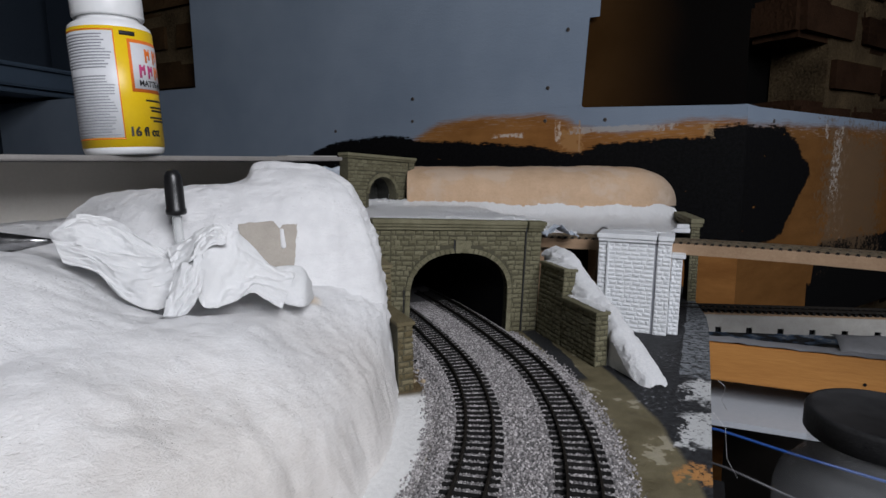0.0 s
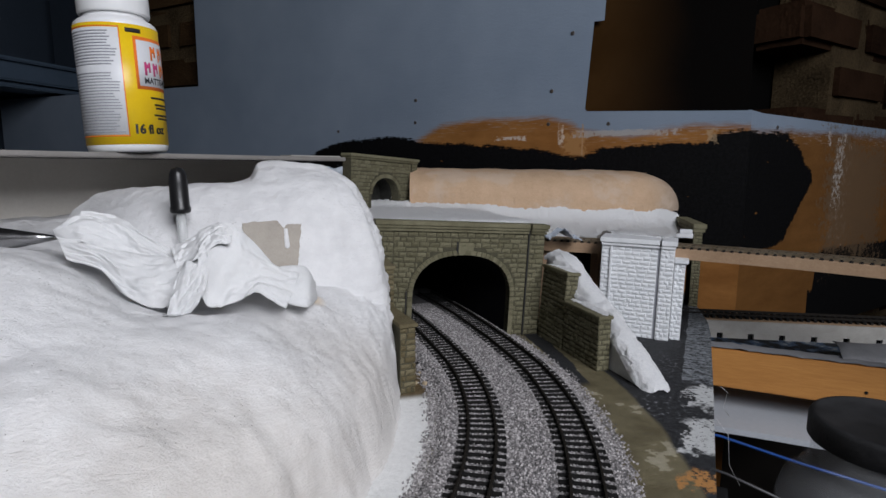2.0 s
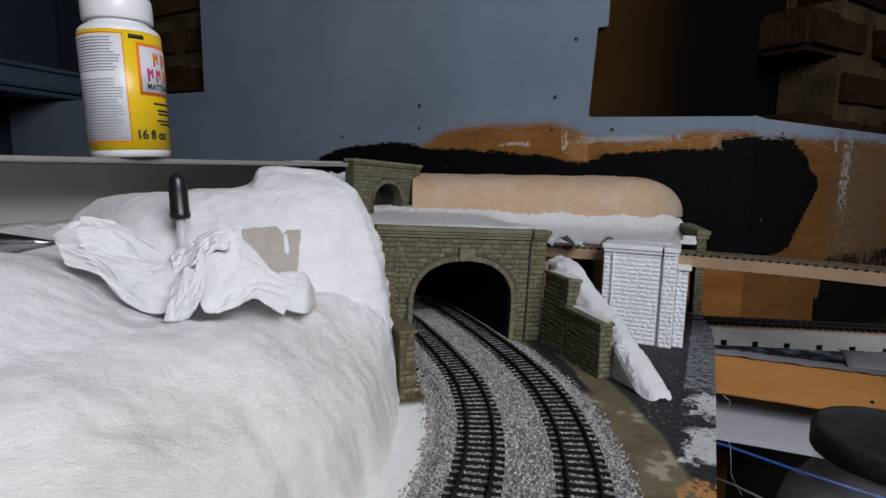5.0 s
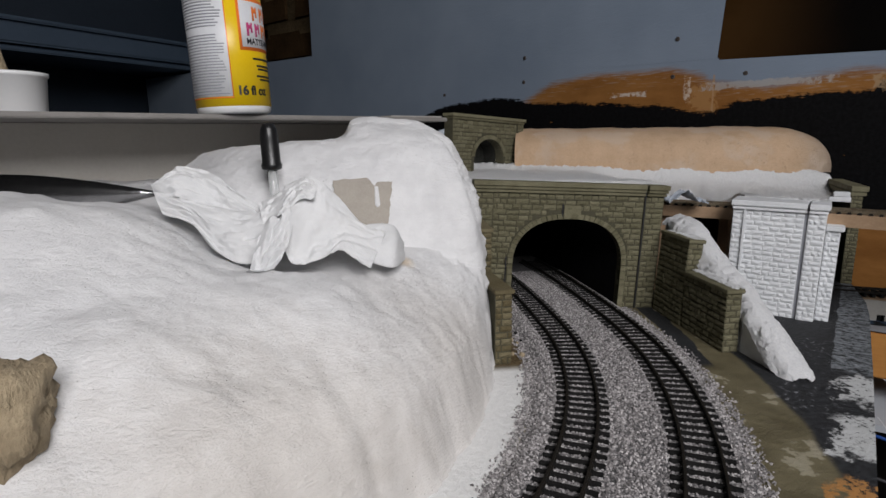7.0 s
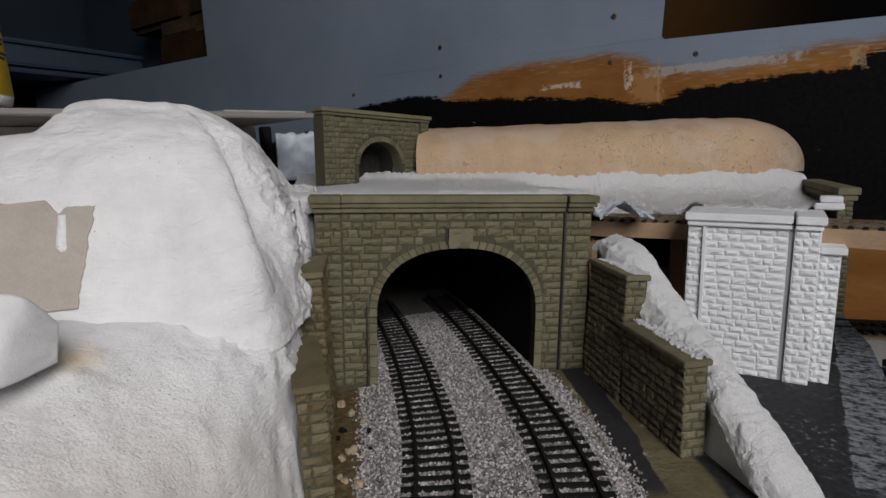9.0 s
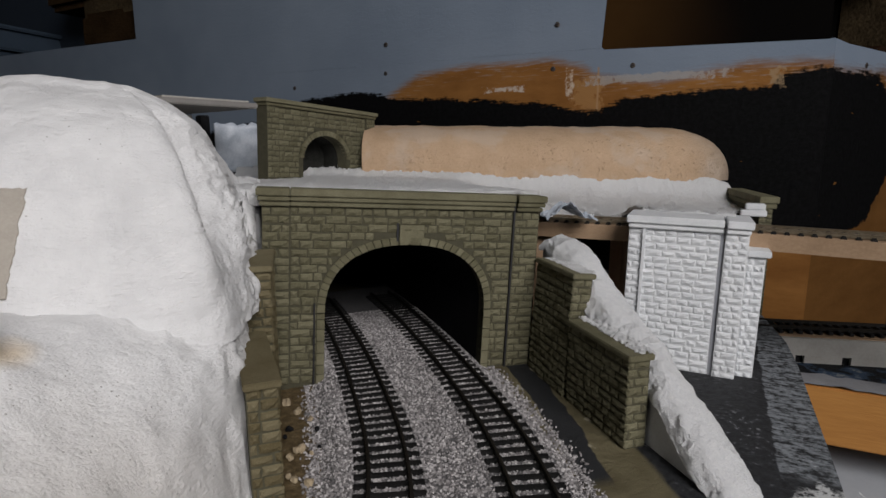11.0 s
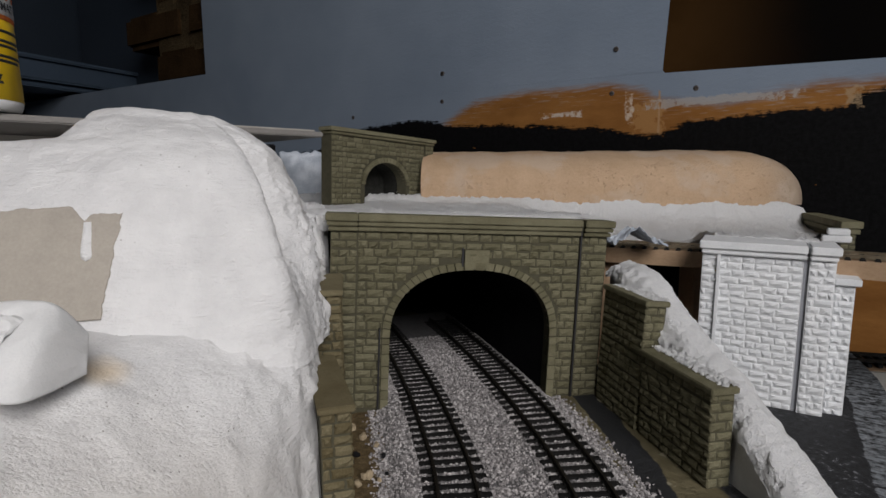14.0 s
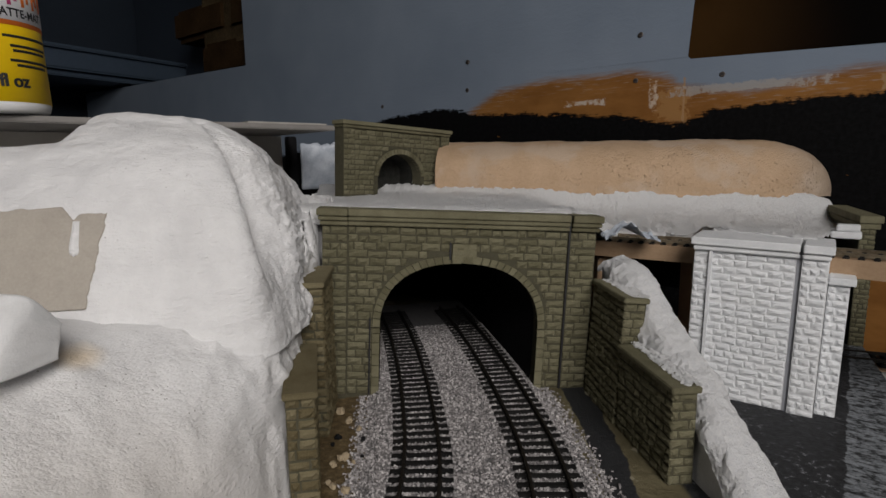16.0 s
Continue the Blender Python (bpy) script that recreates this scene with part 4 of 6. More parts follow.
def wing_wall(name, x_face, thick, y0, y1, h, label, side, seed, stone=M_olive, lean=0.0, turn=0.0):
    """A retaining wall from y0 (by the portal) to y1; side 1: it faces -x, side -1: +x."""
    w = thing(name, pose(x_face, y0, 0, 0, lean, turn), label, "retaining wall", "stepped wing walls")
    L = y0 - y1
    part("wall_core", box(0.001 * side, -L + 0.001, -0.003, side * thick, 0.0, h - 0.003), M_olive_joint, w)
    face = pose(0.001 * side, 0, 0, 0, 0, -90) if side > 0 else pose(0.001 * side, -L, 0, 0, 0, 90)
    stone_face(w, face, 0, L, 0, h - 0.003, stone, seed=seed, bw=0.0098, bh=0.0046, depth=0.0010)
    stone_face(w, pose(min(0, side * thick), -L + 0.001, 0), 0.0, thick, 0, h - 0.003, stone, seed=seed + 1, bw=0.0075, bh=0.0046, depth=0.0010)
    part("coping", box(min(-0.001 * side, side * (thick + 0.001)), -L - 0.0015, h - 0.003, max(-0.001 * side, side * (thick + 0.001)), 0.0, h, 0.0005), stone, w, "flat olive coping slab")
    return w


wing_wall("wing_wall", 0.0868, 0.0125, -0.004, -0.0540, 0.0735, "tall olive stone wing wall beside the tunnel mouth", 1, 11, lean=4.0)
wing_wall("wing_wall", 0.0880, 0.0122, -0.0558, -0.1145, 0.0478, "low olive stone wing wall with pale end face", 1, 21, turn=1.2)
wing_wall("wing_wall", -0.0705, 0.0125, -0.004, -0.0515, 0.0865, "tall olive stone wing wall half buried in plaster", -1, 31, M_olive_brown)
wing_wall("wing_wall", -0.0755, 0.0125, -0.0530, -0.1165, 0.0545, "low brownish olive stone wing wall", -1, 41, M_olive_brown, turn=8.0)

# ---- the plaster hill ----
LOW = [(-0.05, -0.004), (0.0, 0.0), (0.004, 0.018), (0.011, 0.042), (0.022, 0.058), (0.036, 0.068), (0.06, 0.085), (0.10, 0.100), (0.14, 0.116), (0.25, 0.132), (0.6, 0.14)]
LOW_N = [(-0.05, -0.004), (0.0, 0.0), (0.0015, 0.030), (0.0045, 0.054), (0.010, 0.070), (0.022, 0.082), (0.045, 0.087), (0.08, 0.093), (0.14, 0.105), (0.25, 0.118), (0.6, 0.125)]


def hill_height(x, y):
    r = math.hypot(x - CX, y - CY)
    edge = 0.345 + 0.0032 * fbm(x * 25, y * 25, 3)
    d = edge - r if y < CY else (CX + 0.3425) - x + 0.003 * fbm(x * 25, y * 25, 3)
    k = sstep(-0.16, -0.10, y)
    low = lerp_table(LOW, d) * (1 - k) + lerp_table(LOW_N, d) * k
    low += 0.0034 * fbm(x * 20, y * 20, 7) * sstep(0.0, 0.05, d) + 0.0008 * fbm(x * 60, y * 60, 2) * sstep(0, 0.02, d)
    # gully running down the front
    g = abs((x + 0.215) + 0.35 * (y + 0.25)) / 0.03
    low -= 0.006 * math.exp(-g * g) * sstep(0.02, 0.08, d)
    # hump on the near shoulder and the hollow behind it
    low += 0.014 * math.exp(-(((x + 0.305) / 0.055) ** 2 + ((y + 0.225) / 0.040) ** 2)) - 0.020 * math.exp(-(((x + 0.228) / 0.048) ** 2 + ((y + 0.162) / 0.026) ** 2))
    pile = (0.117 + 0.006 * sstep(-0.004, 0.008, y) + 0.004 * fbm(x * 60, y * 60, 6)) * sstep(-0.060, -0.012, y) * sstep(-0.0765, -0.0825, x + 0.0035 * fbm(y * 90, x * 90, 2))
    return max(low, pile - 0.004)


XN, YN = 210, 300
HX0, HX1, HY0, HY1 = -0.60, -0.068, -0.52, 0.13


def hill_point(a, b):
    """The height surface, with rugged relief pushed out along its normal on the broken shoulder."""
    ax = 1 - (1 - a) ** 1.6
    x, y = HX0 + (HX1 - HX0) * ax, HY0 + (HY1 - HY0) * b
    z = hill_height(x, y)
    k = sstep(-0.132, -0.112, x) * sstep(-0.135, -0.115, y)
    if k <= 0 or z < 0.004:
        return x, y, z
    e = 0.0012
    gx, gy = (hill_height(x + e, y) - z) / e, (hill_height(x, y + e) - z) / e
    n = Vector((-gx, -gy, 1.0)).normalized()
    q = (0.0030 * fbm(x * 30, y * 30, z * 30 + 5) - 0.0026 * abs(fbm(x * 55 + 9, y * 55, z * 50)) + 0.0008 * fbm(x * 190, y * 190, z * 190)) * k
    return x + n.x * q, y + n.y * q, z + n.z * q


hill = thing("plaster_hill", pose(0, 0, 0), "white plaster cloth hillside with brown glue stains and painted warm shade", "model hill")
part("lower_slope", grid_mesh("lower_slope", XN, YN, hill_point, M_hill), None, hill)

# the cliff block, column by column from the back on one side round to the back on the other: foot x, y; shoulder x, y, z; crown x, y, z
FOOT = [(-0.345, -0.045), (-0.285, -0.122), (-0.225, -0.132), (-0.150, -0.127), (-0.090, -0.110), (-0.0800, -0.080), (-0.0775, -0.055), (-0.078, -0.018), (-0.079, 0.06)]
SHOULDER = [(-0.288, -0.024, 0.150), (-0.250, -0.062, 0.153), (-0.216, -0.077, 0.155), (-0.158, -0.079, 0.158), (-0.115, -0.074, 0.1565), (-0.112, -0.064, 0.156), (-0.1035, -0.046, 0.157), (-0.106, -0.004, 0.153), (-0.109, 0.045, 0.145)]
CROWN = [(-0.240, 0.000, 0.148), (-0.210, -0.018, 0.153), (-0.190, -0.030, 0.158), (-0.173, -0.036, 0.1690), (-0.144, -0.038, 0.1705), (-0.138, -0.036, 0.1705), (-0.132, -0.030, 0.1695), (-0.133, 0.000, 0.163), (-0.137, 0.030, 0.152)]
# how far in and how far up the face has gone, ring by ring, then over the shoulder to the crown and down behind
FACE = [(0.0, 0.0), (0.16, 0.28), (0.34, 0.54), (0.51, 0.74), (0.72, 0.89), (1.0, 1.0)]
CLIFF = [[(f[0] + (h[0] - f[0]) * k, f[1] + (h[1] - f[1]) * k, 0.067 + (h[2] - 0.067) * v) for f, h in zip(FOOT, SHOULDER)] for k, v in FACE]
for k, v in ((0.48, 0.68), (1.0, 1.0)):
    CLIFF.append([(h[0] + (c[0] - h[0]) * k, h[1] + (c[1] - h[1]) * k, h[2] + (c[2] - h[2]) * v) for h, c in zip(SHOULDER, CROWN)])
CLIFF.append([(-0.165 + 0.3 * (c[0] + 0.165), 0.034, c[2] - 0.018) for c in CROWN])


CNA, CNB = 260, 150


def spline_weights(count, knots):
    """Weights of a smooth curve through evenly spaced knots, one row a sample."""
    w = np.zeros((count, knots))
    for r, u in enumerate(np.linspace(0, knots - 1.00001, count)):
        i, f = int(u), u - int(u)
        for d, k in ((-1, -f + 2 * f * f - f ** 3), (0, 2 - 5 * f * f + 3 * f ** 3), (1, f + 4 * f * f - 3 * f ** 3), (2, -f * f + f ** 3)):
            w[r, min(max(i + d, 0), knots - 1)] += k / 2
    return w


def cliff_relief(a, b, p):
    """How far the skin stands out at p: cloth waves, a broken side, a crumbly foot, a pit and two cloth edges."""
    x, y, z = p
    broken = sstep(0.50, 0.56, a) * sstep(0.95, 0.6, b)
    q = 0.0014 * fbm(x * 26, y * 26, z * 26) + 0.0006 * fbm(x * 90, y * 90, z * 90)
    if broken > 0:
        q += broken * (0.0006 * fbm(x * 55, y * 55, z * 55 + 5) - 0.0006 * abs(fbm(x * 38 + 9, y * 38, z * 30)) + 0.0005 * fbm(x * 170, y * 170, z * 170))
    # the crown steps down towards the low side
    q += sstep(0.62, 0.74, b) * 0.0035 * (2 * sstep(-0.185, -0.175, x) - 1) * math.exp(-((x + 0.18) / 0.03) ** 2)
    foot = sstep(0.66, 0.74, a) * sstep(0.50, 0.25, b)
    if foot > 0:
        q += foot * (0.0030 * fbm(x * 75, y * 75, z * 75) + 0.0018 * abs(fbm(x * 210, y * 210, z * 210)))
    # the scooped facet beside the corner
    da, db = (a - 0.575) / (0.030 if a < 0.575 else 0.115), (b - 0.38) / 0.20
    q -= 0.0115 * math.exp(-abs(da) ** 2.5 - abs(db) ** 3)
    q += 0.0008 * math.exp(-((a - 0.515 + 0.03 * b) / 0.020) ** 2) * sstep(0.05, 0.2, b) * sstep(0.72, 0.5, b)
    q -= 0.0035 * math.exp(-((Vector(p) - Vector((-0.0965, -0.091, 0.117))).length / 0.0022) ** 2)
    for ra, rb, k in ((0.43, 0.0, 0.05), (0.30, 0.25, -0.08)):
        d = (a - ra - k * (b - rb)) / 0.006
        q += 0.0007 * math.exp(-d * d) * sstep(0.05, 0.2, b) * sstep(0.75, 0.5, b)
    return q


rings = np.array(CLIFF)
skin = np.einsum("ai,bj,jik->abk", spline_weights(CNA, rings.shape[1]), spline_weights(CNB, rings.shape[0]), rings)
out = np.cross(np.gradient(skin, axis=0), np.gradient(skin, axis=1))
out /= np.linalg.norm(out, axis=2, keepdims=True) + 1e-12
lift = np.array([[cliff_relief(i / (CNA - 1), j / (CNB - 1), skin[i, j]) for j in range(CNB)] for i in range(CNA)])
skin = skin + out * lift[..., None]


def cliff_pt(a, b):
    """A place on the cliff's skin: a runs round the block, b up it."""
    u, v = min(max(a, 0.0), 1.0) * (CNA - 1), min(max(b, 0.0), 1.0) * (CNB - 1)
    i, j = min(int(u), CNA - 2), min(int(v), CNB - 2)
    f, g = u - i, v - j
    return Vector((skin[i, j] * (1 - f) + skin[i + 1, j] * f) * (1 - g) + (skin[i, j + 1] * (1 - f) + skin[i + 1, j + 1] * f) * g)


part("cliff_block", grid_mesh("cliff_block", CNA, CNB, cliff_pt, M_hill), None, hill, "upright plaster cliff with a broken side")


# bare card patch on the cliff
def patch_pt(a, b, lift=0.0009):
    """Torn outline: a ragged top edge with a deep notch, a plaster drip beside it."""
    notch = 0.30 * max(0.0, 1 - abs(a - 0.66) / 0.10) + 0.05 * fbm(a * 9, 2, 3) + 0.16 * sstep(0.70, 0.78, a)
    side = 0.018 * fbm(b * 7, 3, 1)
    ca = 0.3150 + (0.0735 - 0.014 * (1 - b)) * a + side * 0.1
    cb = 0.130 + (0.222 - 0.222 * 0.55 * notch + 0.005 * a) * b
    p = cliff_pt(ca, cb)
    return p.x + 0.15 * lift, p.y - lift, p.z


part("card_patch", grid_mesh("card_patch", 90, 70, patch_pt, M_card, back=lambda a, b: patch_pt(a, b, -0.004)), None, hill, "bare tan card showing through the plaster")
def drip_pt(a, b):
    """A run of white plaster down the card, widest at its rounded foot."""
    w = 0.0035 * (0.75 + 0.35 * b) * math.sqrt(max(0.0, 1 - max(0.0, (b - 0.85) / 0.15) ** 2) + 0.002)
    p = cliff_pt(0.3660 + w * (2 * a - 1), 0.318 - 0.085 * b)
    k = 0.0008 + 0.0008 * math.sin(math.pi * a)
    return p.x, p.y - k, p.z


part("plaster_drip", grid_mesh("plaster_drip", 9, 24, drip_pt, M_hill, back=lambda a, b: (drip_pt(a, b)[0], drip_pt(a, b)[1] + 0.003, drip_pt(a, b)[2])), None, hill, "run of white plaster down the card")

# plaster bank beside the wing walls: a cut foam core with a lumpy plaster crust on top
BANK = [(0.012, 0.083), (-0.010, 0.082), (-0.026, 0.077), (-0.045, 0.066), (-0.060, 0.058), (-0.090, 0.045), (-0.116, 0.034), (-0.145, 0.016), (-0.160, 0.0055), (-0.166, 0.0)]


def bank_crest(y):
    return lerp_table([(-a, z) for a, z in BANK], -y)


bank = thing("plaster_bank", pose(0, 0, 0), "white bank of rough plaster sloping down behind the wing walls", "model bank")
core = bmesh.new()
sides = []
for x in (0.1035, 0.1225):
    sides.append([[core.verts.new((x + 0.03 * max(0, -0.12 - y), y, z)) for y, z in ((y, -0.001), (y, max(0.0, crest - 0.004)))] for y, crest in BANK[:-1]])
for p, q in zip(sides[0], sides[0][1:]):
    core.faces.new((p[0], p[1], q[1], q[0]))
for p, q in zip(sides[1], sides[1][1:]):
    core.faces.new((q[0], q[1], p[1], p[0]))
core.faces.new((sides[0][-1][0], sides[0][-1][1], sides[1][-1][1], sides[1][-1][0]))
for p, q, r, t in zip(sides[0], sides[0][1:], sides[1], sides[1][1:]):
    core.faces.new((p[1], r[1], t[1], q[1]))
part("foam_core", core, M_foam_white, bank, "smooth cut side of white foam")


def crust_pt(a, b):
    y = 0.012 - 0.178 * a
    t = math.pi * (0.08 + 0.84 * b)
    crest = bank_crest(y)
    c, k = -math.cos(t), math.sin(t)
    lump = 0.0016 * fbm(y * 45, b * 2.0, 8) + 0.0007 * fbm(y * 170, b * 6, 2) + 0.0005 * fbm(y * 480, b * 18, 5)
    half = 0.0125 + 0.0025 * fbm(y * 30, 2, 5) + lump
    drop = 0.016 + 0.006 * fbm(y * 60, b, 9)
    x = 0.1130 + 0.03 * max(0, -0.12 - y) + half * math.copysign(abs(c) ** 0.8, c)
    z = crest - drop + (drop + 0.002 + lump) * k ** 0.75
    return x, y + lump * 0.6, max(z, -0.0005)


part("plaster_crust", grid_mesh("plaster_crust", 240, 44, crust_pt, M_plaster_crust), None, bank, "lumpy brushed plaster crust")

# ---- white bridge abutment ----
AB = pose(0.1512, -0.0128, 0, 0, 0.8, -39.3)
ab = thing("bridge_abutment", AB, "white primed stone bridge abutment with pilaster", "abutment")
part("abutment_core", box(0.0, 0.0, -0.006, 0.0690, 0.030, 0.094), M_white_stone, ab)
stone_face(ab, pose(0, 0, 0), 0.0, 0.0535, 0.0, 0.092, M_white_stone, bw=0.0084, bh=0.0044, seed=51, depth=0.0008)
part("pilaster", box(0.0562, -0.0022, -0.006, 0.0690, 0.0, 0.094), M_white_stone, ab)
stone_face(ab, pose(0, -0.0022, 0), 0.0562, 0.0690, 0.0, 0.092, M_white_stone, bw=0.0070, bh=0.0044, seed=52, depth=0.0008)
part("corner_strip", box(0.0085, -0.0022, 0.0, 0.0102, 0.0, 0.094), M_white_stone, ab)
for y, z0, z1, e in ((-0.003, 0.0925, 0.0955, 0.0005), (-0.0045, 0.0958, 0.1005, 0.0018)):
    part("coping_course", box(-e, y, z0, 0.0548, 0.032, z1, 0.0005), M_white_stone, ab)
    part("coping_course", box(0.0562, y - 0.0015, z0, 0.0690 + e, 0.032, z1, 0.0005), M_white_stone, ab)
# grey strip painted as the shadow the pilaster casts beside it
part("groove", box(0.0537, -0.0004, 0.0, 0.0561, 0.0, 0.0922), M_greyink, ab, "grey strip painted as shade beside the pilaster")
pier = thing("abutment_pier", AB @ pose(0.0695, 0.005, 0, 0, 0, 0), "narrow white primed stone pier beside the abutment", "abutment")
part("pier_core", box(0.0, 0.0, -0.006, 0.0100, 0.028, 0.078), M_white_stone, pier)
stone_face(pier, pose(0, 0, 0), 0.0, 0.0100, 0.0, 0.078, M_white_stone, bw=0.0060, bh=0.0044, seed=53, depth=0.0011)
part("coping", box(-0.0002, -0.003, 0.0785, 0.0125, 0.029, 0.0825, 0.0005), M_white_stone, pier)

# ---- upper level: plank, track, snow slab, foam hill, small portal ----
FRONT = [(0.030, 0.105), (0.085, 0.064), (0.139, 0.022), (0.184, -0.013), (0.227, -0.052), (0.258, -0.087), (0.287, -0.122), (0.320, -0.172), (0.360, -0.238), (0.42, -0.345)]


def heading(k):
    p, q = FRONT[max(k - 1, 0)], FRONT[min(k + 1, len(FRONT) - 1)]
    return math.degrees(math.atan2(q[1] - p[1], q[0] - p[0])) + 90


rows = [(x, y, 0, heading(k)) for k, (x, y) in enumerate(FRONT)]
tagged(new("bridge_plank", mesh_of("bridge_plank", sweep(rows, [(0, 0.0795), (0, 0.0900), (0.046, 0.0900), (0.046, 0.0795)]), M_plank)), "pale timber plank carrying the high-level track", "plank")
track("bridge_track", [(x + 0.016 * math.cos(radians(a)), y + 0.016 * math.sin(radians(a)), 0.0882, a) for x, y, _, a in rows], "high-level model track with tarnished rails on a plank", material=M_rail_shiny)
for (x, y), h in (((0.125, 0.050), 0.0795), ((0.185, 0.028), 0.0795)):
    tagged(new("plank_riser", mesh_of("plank_riser", box(x - 0.010, y, 0.0, x + 0.010, y + 0.018, h, 0.001), M_plank)), "upright timber block holding up the plank", "timber block", "plank risers")

SLAB = [(-0.110, 0.0105), (0.098, 0.0105), (0.104, 0.022), (0.118, 0.040), (0.150, 0.078), (0.176, 0.074), (0.186, 0.040), (0.178, 0.012), (0.214, -0.036), (0.236, -0.010), (0.262, 0.034), (0.318, 0.080), (0.346, 0.101), (0.364, 0.122), (0.373, 0.148), (0.36, 0.215), (0.20, 0.345), (0.05, 0.42), (-0.115, 0.33)]


def slab_top(x, y):
    """The ledge lies level behind the tunnel mouth and falls away from the foam hill's combed skirt towards the bridge."""
    v = max(0.0, (0.250 - 0.273 * (x - 0.01)) - y) * 0.965
    t = sstep(0.085, 0.15, x)
    base = 0.1147 - 0.024 * max(x, -0.04)
    level = base + (0.1172 - 0.035 * max(x, -0.1) - base) * sstep(0.10, 0.02, y) + 0.0010 * sstep(0.008, 0.020, y) * sstep(0.08, 0.03, y)
    z = level * (1 - t) + (base + 0.0015 - 0.0215 * (1 - math.exp(-v / 0.020))) * t
    along_hill = 0.965 * x - 0.263 * y
    comb = abs(fbm(along_hill * 170, v * 14, 4)) - 0.25
    z += (0.0074 + 0.0030 * comb) * math.exp(-(v / 0.009) ** 2)
    z += 0.0024 * comb * t * sstep(0.0, 0.02, v)
    z += 0.0115 * sstep(0.160, 0.175, x) * sstep(0.060, 0.025, y) * sstep(0.25, 0.22, x)
    z -= 0.006 * sstep(0.345, 0.374, x)
    return z + 0.0008 * fbm(x * 60, y * 60, 3) + (0.0011 - 0.0003 * t) * fbm(x * 220, y * 150, 9)


bm = prism(SLAB, 0.1, 0.11)
bmesh.ops.triangulate(bm, faces=bm.faces)
for _ in range(8):
    es = [e for e in bm.edges if e.calc_length() > 0.0034]
    if not es:
        break
    bmesh.ops.subdivide_edges(bm, edges=es, cuts=1)
    bmesh.ops.triangulate(bm, faces=bm.faces)
for v in bm.verts:
    z = slab_top(v.co.x, v.co.y)
    v.co.x += 0.0016 * fbm(v.co.x * 90, v.co.y * 90, v.co.z * 90)
    v.co.y += 0.0016 * fbm(v.co.y * 90, v.co.x * 90, 5)
    v.co.z = z if v.co.z > 0.105 else min(z - 0.003, (z - 0.009) + (0.0935 - z + 0.009) * sstep(0.155, 0.185, v.co.x) + 0.002 * fbm(v.co.x * 80, v.co.y * 80, 1))
ledge_mesh = mesh_of("plaster_ledge", bm, M_plaster_brushed, True)
ledge_mesh.set_sharp_from_angle(angle=radians(45))
tagged(new("plaster_ledge", ledge_mesh), "rough white plaster ledge above the tunnel mouth", "model ledge")

DOME = pose(0.010, 0.246, 0, 0, 0, -15.3)


def dome_pt(a, b):
    L, W = 0.392, 0.13
    x = L * a
    end = max(0.0, (x - (L - 0.085)) / 0.085)
    k = math.sqrt(max(0.0, 1 - end ** 2.6))
    t = math.pi * b
    cy, cz = -math.cos(t), math.sin(t)
    py = math.copysign(abs(cy) ** 0.8, cy)
    pz = abs(cz) ** 0.62
    h = (0.052 + 0.005 * a) * (0.12 + 0.88 * k) if k > 0 else 0.006
    base = 0.1150 - 0.007 * a
    n = 0.0022 * fbm(x * 22, b * 3, 6) + 0.0007 * fbm(x * 120, b * 14, 2)
    y = W / 2 + (W / 2) * py * (0.30 + 0.70 * k)
    return x, y + n, base + h * pz + n * 0.7


tagged(new("foam_hill", grid_mesh("foam_hill", 120, 48, dome_pt, M_foam)), "long peach-coloured skimmed foam hill on white base", "model hill").matrix_basis = DOME

UP = pose(-0.080, 0.182, 0.1175, 0, 2.6, 42.0)
upper = thing("single_track_tunnel_portal", UP, "small olive stone single-track tunnel portal", "tunnel portal")
UW, UH = 0.142, 0.068
ux, uw, us, ur = 0.071, 0.029, 0.018, 0.022


def upper_arch(n=20, grow=0.0):
    return [(ux + uw + grow, -0.004)] + [(ux + (uw + grow) * math.cos(math.pi * k / n), us + (ur + grow) * math.sin(math.pi * k / n)) for k in range(n + 1)] + [(ux - uw - grow, -0.004)]


def upper_hole(za, zb):
    g = 0.005
    if za <= us:
        return ux - uw - g, ux + uw + g
    k = (za - us) / (ur + g)
    return (ux - (uw + g) * math.sqrt(1 - k * k), ux + (uw + g) * math.sqrt(1 - k * k)) if k < 1 else None


part("portal_wall", slab_xz([(0, -0.004), (0, UH - 0.003), (UW, UH - 0.003), (UW, -0.004)] + upper_arch(), 0.0, 0.012), M_olive_joint, upper)
stone_face(upper, pose(0, 0, 0), 0.014, UW - 0.014, 0.0, UH - 0.007, M_olive, hole=upper_hole, seed=61, bw=0.0095, bh=0.0047, depth=0.0008)
for x0, x1 in ((0.0, 0.013), (UW - 0.013, UW)):
    part("pilaster", box(x0, -0.0015, -0.004, x1, 0.0, UH - 0.006), M_olive_joint, upper)
    stone_face(upper, pose(0, -0.0015, 0), x0, x1, 0.0, UH - 0.007, M_olive, bw=0.0085, bh=0.0047, seed=62, depth=0.0008)
for k in range(22):
    t0, t1 = math.pi * k / 22 + 0.01, math.pi * (k + 1) / 22 - 0.01
    ring = [(ux + (uw + g) * math.cos(t), us + (ur + g) * math.sin(t)) for t, g in ((t0, 0), (t1, 0), (t1, 0.0048), (t0, 0.0048))]
    part("voussoir", slab_xz(ring, -0.0016, 0.004), M_olive, upper)
for y, z0, z1, e in ((-0.0026, UH - 0.0065, UH - 0.004, 0.001), (-0.0042, UH - 0.0037, UH, 0.0025)):
    part("coping_course", box(-e, y, z0, UW + e, 0.013, z1, 0.0004), M_olive, upper)
